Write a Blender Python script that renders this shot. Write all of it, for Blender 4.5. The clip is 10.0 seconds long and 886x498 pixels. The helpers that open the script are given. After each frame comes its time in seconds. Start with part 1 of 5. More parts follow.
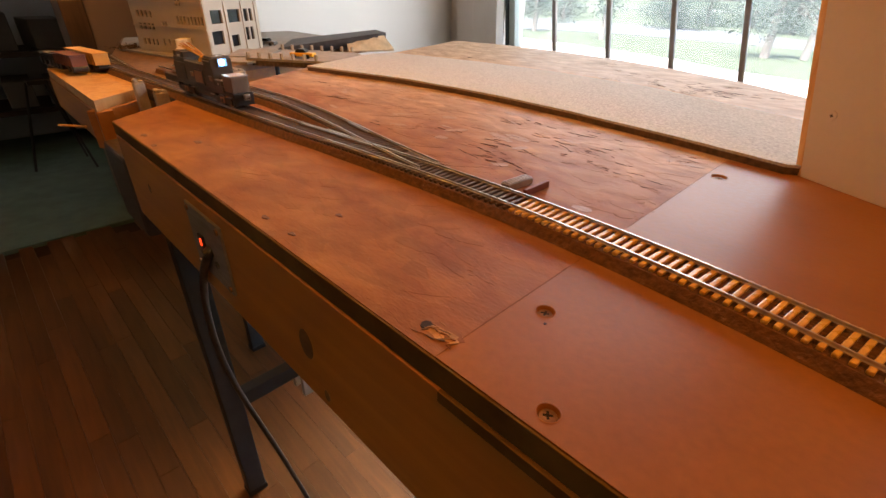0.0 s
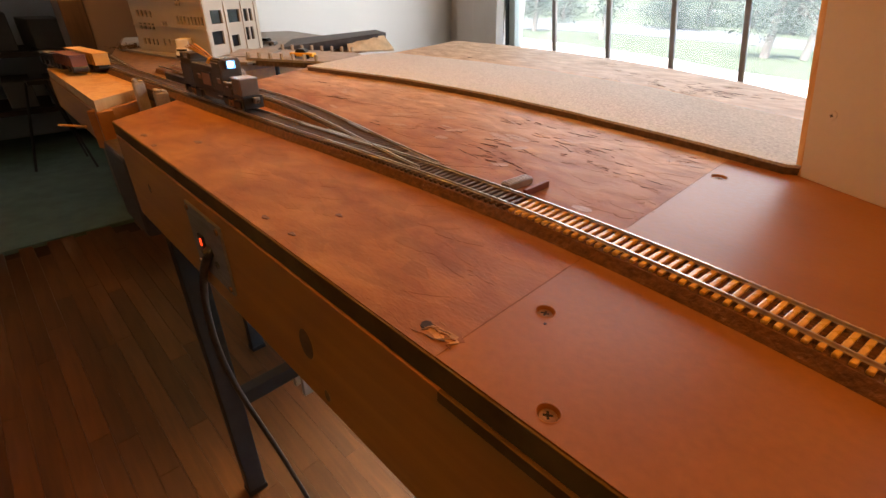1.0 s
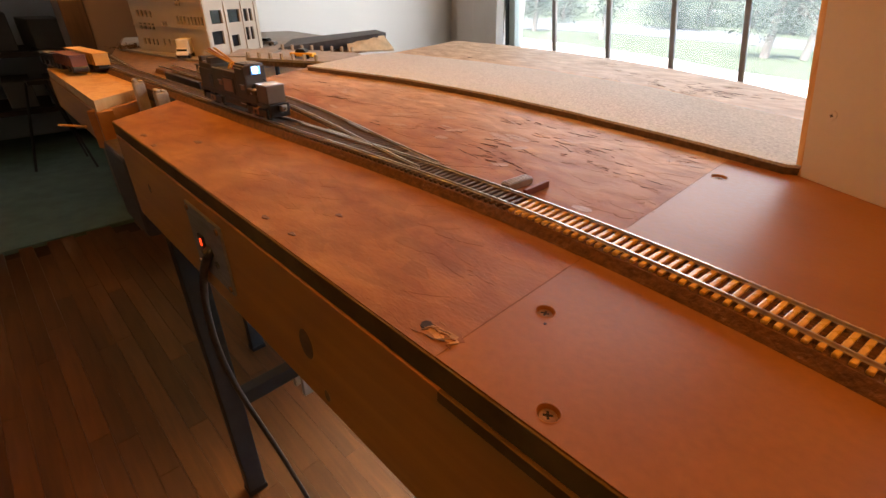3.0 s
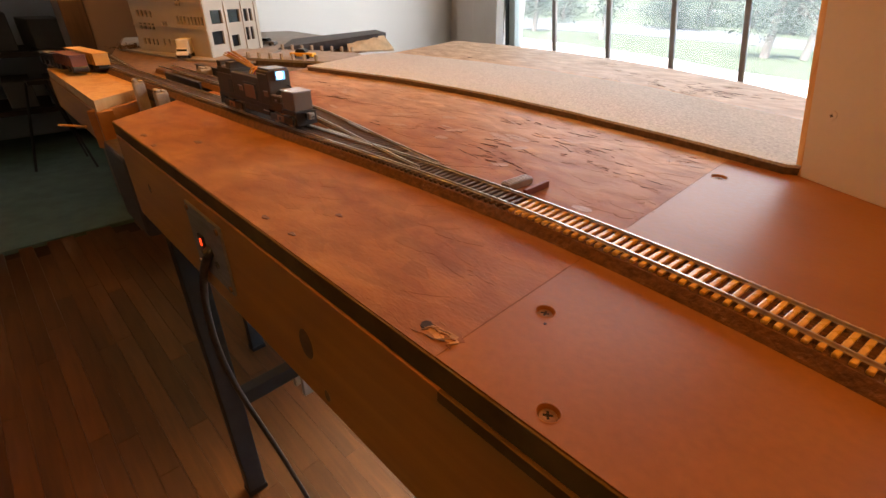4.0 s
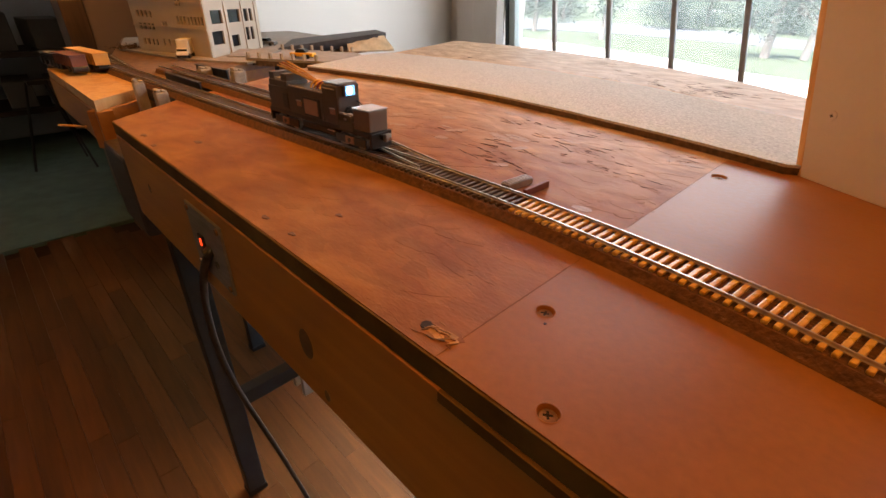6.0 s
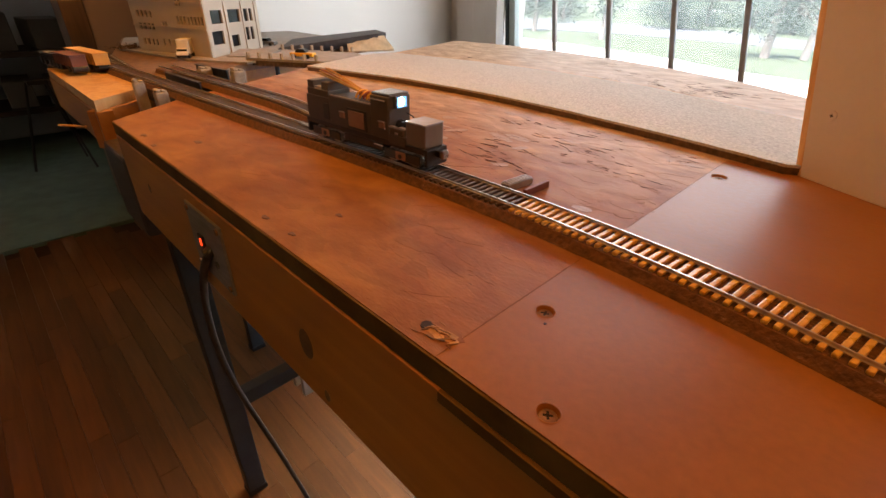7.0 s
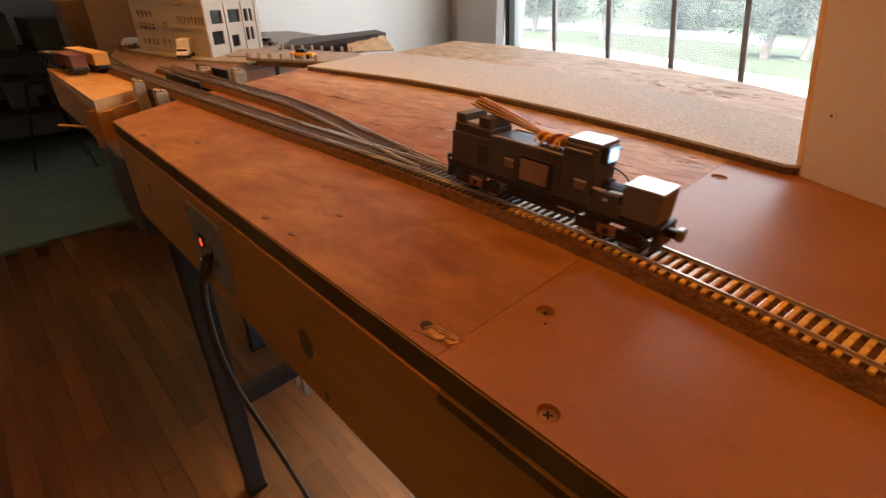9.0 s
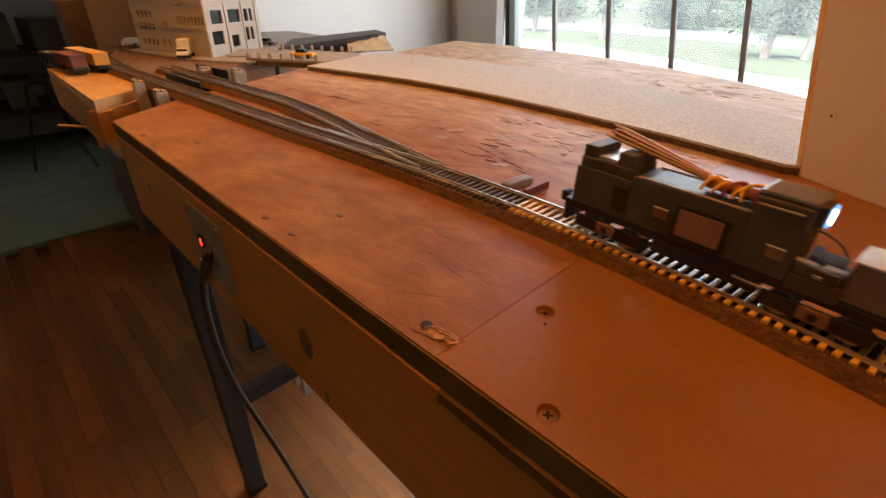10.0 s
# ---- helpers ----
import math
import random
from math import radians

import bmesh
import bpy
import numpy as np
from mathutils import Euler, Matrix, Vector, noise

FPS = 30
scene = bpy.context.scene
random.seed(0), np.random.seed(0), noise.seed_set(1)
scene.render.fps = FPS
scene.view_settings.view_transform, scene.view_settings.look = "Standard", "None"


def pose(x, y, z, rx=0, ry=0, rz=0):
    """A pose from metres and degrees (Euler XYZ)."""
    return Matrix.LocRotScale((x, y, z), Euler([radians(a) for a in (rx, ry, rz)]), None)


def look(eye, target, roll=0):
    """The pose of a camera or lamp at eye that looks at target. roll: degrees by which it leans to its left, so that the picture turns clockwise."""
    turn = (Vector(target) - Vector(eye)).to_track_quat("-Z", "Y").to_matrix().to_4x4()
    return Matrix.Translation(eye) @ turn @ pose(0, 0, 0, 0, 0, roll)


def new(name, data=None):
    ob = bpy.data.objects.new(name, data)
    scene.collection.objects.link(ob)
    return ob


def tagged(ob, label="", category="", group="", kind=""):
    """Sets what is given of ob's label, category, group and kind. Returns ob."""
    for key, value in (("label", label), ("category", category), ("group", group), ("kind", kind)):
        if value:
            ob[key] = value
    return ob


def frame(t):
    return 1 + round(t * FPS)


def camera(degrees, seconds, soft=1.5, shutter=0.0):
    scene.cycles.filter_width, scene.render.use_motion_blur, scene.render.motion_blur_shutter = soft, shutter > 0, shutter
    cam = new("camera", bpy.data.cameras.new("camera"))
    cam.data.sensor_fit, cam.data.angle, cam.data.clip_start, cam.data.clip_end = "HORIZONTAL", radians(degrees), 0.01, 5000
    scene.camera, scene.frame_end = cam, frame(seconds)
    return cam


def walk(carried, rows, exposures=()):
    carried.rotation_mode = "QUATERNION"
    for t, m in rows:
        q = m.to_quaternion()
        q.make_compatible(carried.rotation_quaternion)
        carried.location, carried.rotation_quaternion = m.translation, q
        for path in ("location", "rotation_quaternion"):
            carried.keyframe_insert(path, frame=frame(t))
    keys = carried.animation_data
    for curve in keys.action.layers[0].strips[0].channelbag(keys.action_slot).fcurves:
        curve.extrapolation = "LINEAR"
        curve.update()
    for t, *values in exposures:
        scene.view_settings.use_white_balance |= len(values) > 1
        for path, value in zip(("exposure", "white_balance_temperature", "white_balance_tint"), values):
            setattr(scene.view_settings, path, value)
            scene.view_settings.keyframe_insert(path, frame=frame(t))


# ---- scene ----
import itertools

# ---------------------------------------------------------------- camera
EYE = (-0.00144, -0.01133, 0.11967)
AHEAD = (-0.609924, 0.619593, -0.494063)
cam = camera(88.82, 10.0, soft=1.5, shutter=0.5)
still = look(EYE, [e + a for e, a in zip(EYE, AHEAD)], 1.27)
walk(cam, [(0.0, still), (10.0, still)], exposures=[(0.0, 2.70), (6.0, 2.68), (10.0, 2.62)])

# ---------------------------------------------------------------- world, sun, lamps
world = bpy.data.worlds.new("sky")
scene.world = world
world.use_nodes = True
wn = world.node_tree
sky = wn.nodes.new("ShaderNodeTexSky")
sky.sky_type, sky.sun_disc = "NISHITA", False
sky.sun_elevation, sky.sun_rotation = radians(48), radians(200)
sky.air_density, sky.dust_density = 1.0, 4.0
wn.nodes["Background"].inputs[1].default_value = 0.15
wn.links.new(sky.outputs[0], wn.nodes["Background"].inputs[0])


def lamp(name, kind, m, energy, colour, size=0.1, size_y=None):
    data = bpy.data.lights.new(name, kind)
    data.energy, data.color = energy, colour
    if kind == "AREA":
        data.size = size
        if size_y:
            data.shape, data.size_y = "RECTANGLE", size_y
    elif kind == "SUN":
        data.angle = radians(size)
    else:
        data.shadow_soft_size = size
    ob = new(name, data)
    ob.matrix_world = m
    return ob


# hazy sun on the lawn outside, daylight in the window's opening, warm lamps in the room
lamp("sun", "SUN", look((2, 6, 8), (0, 9, 0)), 4.0, (1.0, 0.97, 0.93), size=6)
sky_lamp = lamp("window_daylight", "AREA", look((-0.25, 1.452, 0.51), (-0.50, 0.45, 0.49)), 2.5, (1.0, 0.965, 0.90), 1.8, 0.54)
near_lamp = lamp("ceiling_lamp_light", "AREA", look((-0.72, 0.20, 0.74), (-0.58, 0.12, 0)), 0.58, (1.0, 0.37, 0.032), 0.16)
near_lamp.data.spread = radians(130)
# assumed lamp out of view, evens the warm light towards the right
second_lamp = lamp("second_lamp_light", "AREA", look((0.55, -0.05, 1.30), (0.2, 0.10, 0)), 0.52, (1.0, 0.31, 0.016), 0.35)
second_lamp.data.spread = radians(90)
low_lamp = lamp("window_daylight_low", "AREA", look((-0.66, 1.47, -0.27), (-0.45, 0.36, -0.72)), 0.62, (1.0, 0.90, 0.76), 0.5, 0.24)
low_lamp.data.spread = radians(26)
lamp("pendant_light", "POINT", pose(-2.02, 0.27, 0.32), 0.17, (1.0, 0.55, 0.22), 0.06)


# ---------------------------------------------------------------- materials
def mat(name, colour, rough=0.6, metal=0.0, vary=0.25, scale=40.0, bump=0.1, bump_scale=200.0, stretch=(1, 1, 1),
        second=None, random_amount=0.0, spec=0.5, coat=0.0):
    """A surface whose colour drifts at two scales, with fine relief."""
    m = bpy.data.materials.new(name)
    m.use_nodes = True
    n, l = m.node_tree.nodes, m.node_tree.links
    b = n["Principled BSDF"]
    b.inputs["Roughness"].default_value, b.inputs["Metallic"].default_value = rough, metal
    b.inputs["Specular IOR Level"].default_value = spec
    b.inputs["Coat Weight"].default_value = coat
    co = n.new("ShaderNodeTexCoord")
    mp = n.new("ShaderNodeMapping")
    mp.inputs["Scale"].default_value = stretch
    l.new(co.outputs["Object"], mp.inputs[0])
    big, fine = n.new("ShaderNodeTexNoise"), n.new("ShaderNodeTexNoise")
    big.inputs["Scale"].default_value, big.inputs["Detail"].default_value = scale, 4
    fine.inputs["Scale"].default_value, fine.inputs["Detail"].default_value = bump_scale, 3
    for t in (big, fine):
        l.new(mp.outputs[0], t.inputs[0])
    ramp = n.new("ShaderNodeValToRGB")
    dark = second or [c * (1 - vary) for c in colour]
    ramp.color_ramp.elements[0].position, ramp.color_ramp.elements[1].position = 0.32, 0.68
    ramp.color_ramp.elements[0].color, ramp.color_ramp.elements[1].color = (*dark, 1), (*colour, 1)
    l.new(big.outputs[0], ramp.inputs[0])
    mix = n.new("ShaderNodeMixRGB")
    mix.blend_type = "MULTIPLY"
    mix.inputs[0].default_value = vary
    l.new(ramp.outputs[0], mix.inputs[1])
    l.new(fine.outputs[0], mix.inputs[2])
    out = mix.outputs[0]
    if random_amount:
        info, hsv, rng = n.new("ShaderNodeObjectInfo"), n.new("ShaderNodeHueSaturation"), n.new("ShaderNodeMapRange")
        rng.inputs[3].default_value, rng.inputs[4].default_value = 1 - random_amount, 1 + random_amount
        l.new(info.outputs["Random"], rng.inputs[0])
        l.new(rng.outputs[0], hsv.inputs["Value"])
        l.new(out, hsv.inputs["Color"])
        out = hsv.outputs[0]
    l.new(out, b.inputs["Base Color"])
    rr = n.new("ShaderNodeMapRange")
    rr.inputs[3].default_value, rr.inputs[4].default_value = max(0.02, rough - 0.1), min(1, rough + 0.1)
    l.new(fine.outputs[0], rr.inputs[0])
    l.new(rr.outputs[0], b.inputs["Roughness"])
    if bump:
        bp = n.new("ShaderNodeBump")
        bp.inputs["Strength"].default_value, bp.inputs["Distance"].default_value = bump, 0.002
        l.new(fine.outputs[0], bp.inputs["Height"])
        l.new(bp.outputs[0], b.inputs["Normal"])
    return m


def glow(name, colour, strength):
    m = bpy.data.materials.new(name)
    m.use_nodes = True
    b = m.node_tree.nodes["Principled BSDF"]
    b.inputs["Base Color"].default_value = (*colour, 1)
    b.inputs["Emission Color"].default_value, b.inputs["Emission Strength"].default_value = (*colour, 1), strength
    return m


def osb_material():
    """Rust-red paint over pressed wood strands: flakes of many directions, splits and knots show through."""
    m = bpy.data.materials.new("painted_strand_board")
    m.use_nodes = True
    n, l = m.node_tree.nodes, m.node_tree.links
    b = n["Principled BSDF"]
    co = n.new("ShaderNodeTexCoord")

    def tex(kind, scale3, turn, detail=3.0, size=1.0, distort=0.0):
        mp, tx = n.new("ShaderNodeMapping"), n.new(kind)
        mp.inputs["Scale"].default_value, mp.inputs["Rotation"].default_value = scale3, (0, 0, radians(turn))
        l.new(co.outputs["Object"], mp.inputs[0])
        l.new(mp.outputs[0], tx.inputs[0])
        tx.inputs["Scale"].default_value = size
        if kind == "ShaderNodeTexNoise":
            tx.inputs["Detail"].default_value, tx.inputs["Distortion"].default_value = detail, distort
        return tx

    def calc(op, a, c, d=None):
        m2 = n.new("ShaderNodeMath")
        m2.operation = op
        for k, v in enumerate((a, c, d)):
            if v is None:
                continue
            if isinstance(v, (int, float)):
                m2.inputs[k].default_value = v
            else:
                l.new(v, m2.inputs[k])
        return m2.outputs[0]

    def span(v, a, c, lo=0.0, hi=1.0):
        r = n.new("ShaderNodeMapRange")
        for k, w in zip((1, 2, 3, 4), (a, c, lo, hi)):
            r.inputs[k].default_value = w
        l.new(v, r.inputs[0])
        return r.outputs[0]

    flakes = tex("ShaderNodeTexVoronoi", (34, 110, 1), 9)
    flakes2 = tex("ShaderNodeTexVoronoi", (60, 130, 1), -38)
    mottle = tex("ShaderNodeTexNoise", (26, 40, 1), 0, 6, 1.0, 0.6)
    fine = tex("ShaderNodeTexNoise", (260, 700, 1), 6, 3)
    patch = tex("ShaderNodeTexNoise", (8, 10, 1), 20, 2)
    splits = [tex("ShaderNodeTexNoise", (34, 460, 1), -5, 2.5, 1.0, 0.5), tex("ShaderNodeTexNoise", (46, 480, 1), 20, 2.5, 1.0, 0.5)]
    # more and deeper splits on the rough stretch behind the track than along the front
    geo = n.new("ShaderNodeSeparateXYZ")
    l.new(co.outputs["Object"], geo.inputs[0])
    rough_part = span(geo.outputs[1], 0.20, 0.32)
    limit = calc("SUBTRACT", span(patch.outputs[0], 0.36, 0.60, 0.86, 0.735), calc("MULTIPLY", rough_part, 0.070))
    cr = calc("MAXIMUM", span(calc("SUBTRACT", splits[0].outputs[0], limit), 0.0, 0.018),
              span(calc("SUBTRACT", splits[1].outputs[0], calc("ADD", limit, 0.01)), 0.0, 0.018))
    # thin, bare: colour shifts from rust along the track to paler tan behind it
    edge = calc("ADD", geo.outputs[1], calc("MULTIPLY", calc("SUBTRACT", tex("ShaderNodeTexNoise", (9, 14, 1), 8, 5, 1.0, 0.5).outputs[0], 0.5), 0.22))
    thin = calc("MULTIPLY", span(edge, 0.265, 0.43), 0.85)
    bare = calc("ADD", thin, calc("MULTIPLY", span(geo.outputs[1], 0.55, 0.66), 0.15))

    def pigment(lo, hi):
        ramp = n.new("ShaderNodeValToRGB")
        els = ramp.color_ramp.elements
        els[0].position, els[0].color = 0.34, (*lo, 1)
        els[1].position, els[1].color = 0.68, (*hi, 1)
        l.new(mottle.outputs[0], ramp.inputs[0])
        return ramp.outputs[0]

    ramp = n.new("ShaderNodeMixRGB")
    l.new(bare, ramp.inputs[0])
    l.new(pigment((0.180, 0.062, 0.014), (0.264, 0.116, 0.031)), ramp.inputs[1])
    l.new(pigment((0.30, 0.195, 0.115), (0.47, 0.335, 0.215)), ramp.inputs[2])
    tone = n.new("ShaderNodeHueSaturation")
    fsep = n.new("ShaderNodeSeparateXYZ")
    l.new(flakes.outputs["Color"], fsep.inputs[0])
    l.new(calc("ADD", calc("MULTIPLY_ADD", calc("MULTIPLY", fsep.outputs[0], fine.outputs[0]), 0.30, 0.86), calc("MULTIPLY", calc("MULTIPLY", rough_part, fsep.outputs[1]), 0.22)), tone.inputs["Value"])
    isle, shade = n.new("ShaderNodeNewGeometry"), n.new("ShaderNodeHueSaturation")
    l.new(span(isle.outputs["Random Per Island"], 0.0, 1.0, 0.90, 1.09), shade.inputs["Value"])
    l.new(ramp.outputs[0], shade.inputs["Color"])
    l.new(shade.outputs[0], tone.inputs["Color"])
    dark = n.new("ShaderNodeMixRGB")
    l.new(calc("MULTIPLY", cr, 0.85), dark.inputs[0])
    l.new(tone.outputs[0], dark.inputs[1])
    dark.inputs[2].default_value = (0.085, 0.035, 0.02, 1)
    l.new(dark.outputs[0], b.inputs["Base Color"])
    f2 = n.new("ShaderNodeSeparateXYZ")
    l.new(flakes2.outputs["Color"], f2.inputs[0])
    steps = calc("ADD", fsep.outputs[0], calc("MULTIPLY", f2.outputs[0], 0.7))
    amount = calc("MULTIPLY_ADD", rough_part, 1.1, 0.16)
    hs = calc("MULTIPLY_ADD", cr, -1.4, calc("ADD", calc("MULTIPLY", steps, amount), calc("ADD", calc("MULTIPLY", fine.outputs[0], 0.20), calc("MULTIPLY", mottle.outputs[0], 0.8))))
    bp = n.new("ShaderNodeBump")
    bp.inputs["Strength"].default_value, bp.inputs["Distance"].default_value = 0.65, 0.0014
    l.new(hs, bp.inputs["Height"])
    l.new(bp.outputs[0], b.inputs["Normal"])
    b.inputs["Roughness"].default_value = 0.58
    b.inputs["Specular IOR Level"].default_value = 0.24
    return m


def wood_material(name, light, dark, axis="X", scale=1.0, rough=0.5, rings=14.0, random_amount=0.0):
    """Plain-sawn softwood: stretched rings with noise, along one axis."""
    m = bpy.data.materials.new(name)
    m.use_nodes = True
    n, l = m.node_tree.nodes, m.node_tree.links
    b = n["Principled BSDF"]
    co, mp = n.new("ShaderNodeTexCoord"), n.new("ShaderNodeMapping")
    s = {"X": (1.2, 14, 14), "Y": (14, 1.2, 14), "Z": (14, 14, 1.2)}[axis]
    mp.inputs["Scale"].default_value = [v * scale for v in s]
    l.new(co.outputs["Object"], mp.inputs[0])
    a, g = n.new("ShaderNodeTexNoise"), n.new("ShaderNodeTexNoise")
    a.inputs["Scale"].default_value, a.inputs["Detail"].default_value, a.inputs["Distortion"].default_value = 1.6, 3, 0.8
    g.inputs["Scale"].default_value, g.inputs["Detail"].default_value = 9, 6
    l.new(mp.outputs[0], a.inputs[0])
    l.new(mp.outputs[0], g.inputs[0])
    w = n.new("ShaderNodeMath")
    w.operation = "MULTIPLY"
    w.inputs[1].default_value = rings
    l.new(a.outputs[0], w.inputs[0])
    sn = n.new("ShaderNodeMath")
    sn.operation = "SINE"
    l.new(w.outputs[0], sn.inputs[0])
    mr = n.new("ShaderNodeMapRange")
    mr.inputs[1].default_value, mr.inputs[2].default_value = -1.4, 1.4
    l.new(sn.outputs[0], mr.inputs[0])
    av = n.new("ShaderNodeMixRGB")
    av.inputs[0].default_value = 0.5
    l.new(mr.outputs[0], av.inputs[1])
    l.new(g.outputs[0], av.inputs[2])
    ramp = n.new("ShaderNodeValToRGB")
    ramp.color_ramp.elements[0].position, ramp.color_ramp.elements[0].color = 0.3, (*dark, 1)
    ramp.color_ramp.elements[1].position, ramp.color_ramp.elements[1].color = 0.7, (*light, 1)
    l.new(av.outputs[0], ramp.inputs[0])
    out = ramp.outputs[0]
    if random_amount:
        info, hsv, rng = n.new("ShaderNodeObjectInfo"), n.new("ShaderNodeHueSaturation"), n.new("ShaderNodeMapRange")
        rng.inputs[3].default_value, rng.inputs[4].default_value = 1 - random_amount, 1 + random_amount
        l.new(info.outputs["Random"], rng.inputs[0])
        l.new(rng.outputs[0], hsv.inputs["Value"])
        l.new(out, hsv.inputs["Color"])
        out = hsv.outputs[0]
    l.new(out, b.inputs["Base Color"])
    b.inputs["Roughness"].default_value = rough
    bp = n.new("ShaderNodeBump")
    bp.inputs["Strength"].default_value, bp.inputs["Distance"].default_value = 0.15, 0.001
    l.new(g.outputs[0], bp.inputs["Height"])
    l.new(bp.outputs[0], b.inputs["Normal"])
    return m


OSB = osb_material()
SPLIT = mat("open_split", (0.085, 0.040, 0.020), 0.9, vary=0.4, scale=200)
HARDBOARD = mat("painted_hardboard", (0.285, 0.116, 0.028), 0.44, vary=0.26, scale=9, bump=0.04, bump_scale=260, spec=0.24)
DARK_EDGE = mat("dark_green_edge_paint", (0.165, 0.095, 0.028), 0.8, vary=0.4, scale=30, spec=0.15)
PINE = wood_material("varnished_pine", (0.46, 0.205, 0.030), (0.34, 0.135, 0.016), "X", 1.0, 0.45, 9)
PINE_END = wood_material("pine_end", (0.50, 0.29, 0.10), (0.40, 0.21, 0.06), "Z", 2.0, 0.55)
KNOT = mat("pine_knot", (0.17, 0.08, 0.025), 0.5, vary=0.4, scale=120)
RAW_WOOD = mat("torn_bare_wood", (0.60, 0.31, 0.085), 0.7, vary=0.5, scale=120, bump=0.4)
CORK = mat("cork", (0.180, 0.078, 0.029), 0.9, vary=0.5, scale=260, bump=0.6, bump_scale=500)
GREY_FELT = mat("grey_speckled_roadway", (0.66, 0.64, 0.60), 0.85, vary=0.42, scale=420, bump=0.3, bump_scale=700)
FELT_EDGE = mat("brown_fibre_edge", (0.17, 0.10, 0.06), 0.9, vary=0.5, scale=200)
TIE_BROWN = mat("tan_plastic_tie", (0.72, 0.43, 0.075), 0.30, vary=0.25, scale=300, random_amount=0.12)
TIE_DARK = mat("dark_plastic_tie", (0.080, 0.042, 0.022), 0.6, vary=0.3, scale=300, random_amount=0.2)
RAIL = mat("nickel_silver_rail", (0.62, 0.58, 0.52), 0.34, 1.0, vary=0.15, scale=90, bump=0.0)
STEEL = mat("paint_smeared_screw", (0.24, 0.12, 0.045), 0.45, 0.2, vary=0.4, scale=300)
# near-black stands in for the shade inside holes and slots
HOLE = mat("hole_shade_black", (0.018, 0.010, 0.007), 0.9, vary=0.3)
PLATE = mat("brushed_aluminium", (0.34, 0.31, 0.27), 0.5, 0.7, vary=0.25, scale=30, stretch=(1, 1, 12))
BLACK_RUBBER = mat("black_rubber", (0.012, 0.011, 0.010), 0.5, vary=0.3)
BLACK_PLASTIC = mat("black_plastic", (0.016, 0.015, 0.015), 0.45, vary=0.3, scale=100)
LEG_PAINT = mat("dark_slate_leg_paint", (0.030, 0.031, 0.034), 0.6, vary=0.3, scale=30)
DARK_WOOD = mat("dark_stained_wood", (0.045, 0.022, 0.014), 0.6, vary=0.4, scale=20, stretch=(1, 1, 6))
WALL_WHITE = mat("white_wall_paint", (0.80, 0.79, 0.77), 0.7, vary=0.05, scale=3, bump=0.05, bump_scale=300)
FRAME_WHITE = mat("white_window_frame", (0.78, 0.74, 0.69), 0.5, vary=0.06, scale=8)
FRAME_GREY = mat("grey_window_bar", (0.50, 0.48, 0.46), 0.5, vary=0.15)
SEAL = mat("dark_window_seal", (0.03, 0.05, 0.06), 0.5)
PANEL_PAINT = mat("cream_panel_paint", (0.66, 0.56, 0.46), 0.6, vary=0.08, scale=5, bump=0.05)
PLY_EDGE = wood_material("plywood_edge", (0.70, 0.42, 0.16), (0.55, 0.30, 0.10), "Z", 3.0, 0.6)
BLUE_WALL = mat("dull_blue_wall", (0.46, 0.50, 0.54), 0.8, vary=0.2, scale=2)
CARPET = mat("green_carpet", (0.13, 0.20, 0.16), 0.95, vary=0.3, scale=12, bump=0.5, bump_scale=900)
# warm tint chosen for unseen ceiling and walls, to warm their bounced light
PLASTER = mat("ceiling_plaster", (0.56, 0.40, 0.25), 0.8, vary=0.05, scale=3)
OAK = wood_material("oak_floor", (0.112, 0.039, 0.007), (0.058, 0.019, 0.003), "X", 1.0, 0.42, 7, 0.26)
STONE = mat("cast_plaster_stone", (0.55, 0.47, 0.37), 0.85, vary=0.3, scale=60, bump=0.4, bump_scale=300)
GIRDER = mat("black_girder", (0.012, 0.012, 0.014), 0.5, vary=0.3)
BUILDING = mat("beige_building_plastic", (0.46, 0.395, 0.315), 0.65, vary=0.1, scale=20)
GLASS_DARK = mat("dark_model_glass", (0.010, 0.012, 0.016), 0.15, vary=0.2)
ROAD = mat("grey_model_road", (0.34, 0.31, 0.28), 0.85, vary=0.2, scale=60)
ASPHALT = mat("dark_model_asphalt", (0.075, 0.078, 0.085), 0.8, vary=0.25, scale=80)
SKIRT_BLUE = mat("slate_cloth", (0.10, 0.105, 0.125), 0.9, vary=0.35, scale=60)
SKIRT_CREAM = mat("cream_cloth", (0.70, 0.60, 0.42), 0.9, vary=0.3, scale=40)
GRAVEL = mat("brown_model_ground", (0.26, 0.15, 0.085), 0.9, vary=0.4, scale=70, bump=0.4)
LOCO_GREY = mat("primer_grey_shell", (0.070, 0.056, 0.041), 0.6, vary=0.15, scale=60, bump=0.05)
LOCO_LIGHT = mat("pale_grey_shell", (0.34, 0.31, 0.29), 0.45, vary=0.12, scale=60)
# pale blue-grey holds the sky's reflection on the nose top; bare plate shares it
GLOSS_TOP = mat("sky_pale_gloss_top", (0.52, 0.54, 0.60), 0.24, 0.25, vary=0.1, scale=80, bump=0.02)
CAB_TOP = mat("smooth_grey_cab_roof", (0.22, 0.22, 0.23), 0.16, 0.5, vary=0.1, scale=80, bump=0.02)
TAN_WALL = mat("tan_wall_tone", (0.36, 0.24, 0.18), 0.7, vary=0.1, scale=4)
LOCO_PANEL = mat("rust_brown_panel", (0.30, 0.165, 0.095), 0.55, vary=0.2, scale=80)
LOCO_BLACK = mat("black_underframe", (0.014, 0.013, 0.013), 0.45, vary=0.3, scale=80)
WHEEL = mat("nickel_wheel", (0.35, 0.33, 0.30), 0.3, 1.0, vary=0.2)
WIRE_ORANGE = mat("orange_wire", (0.46, 0.20, 0.050), 0.25, vary=0.15)
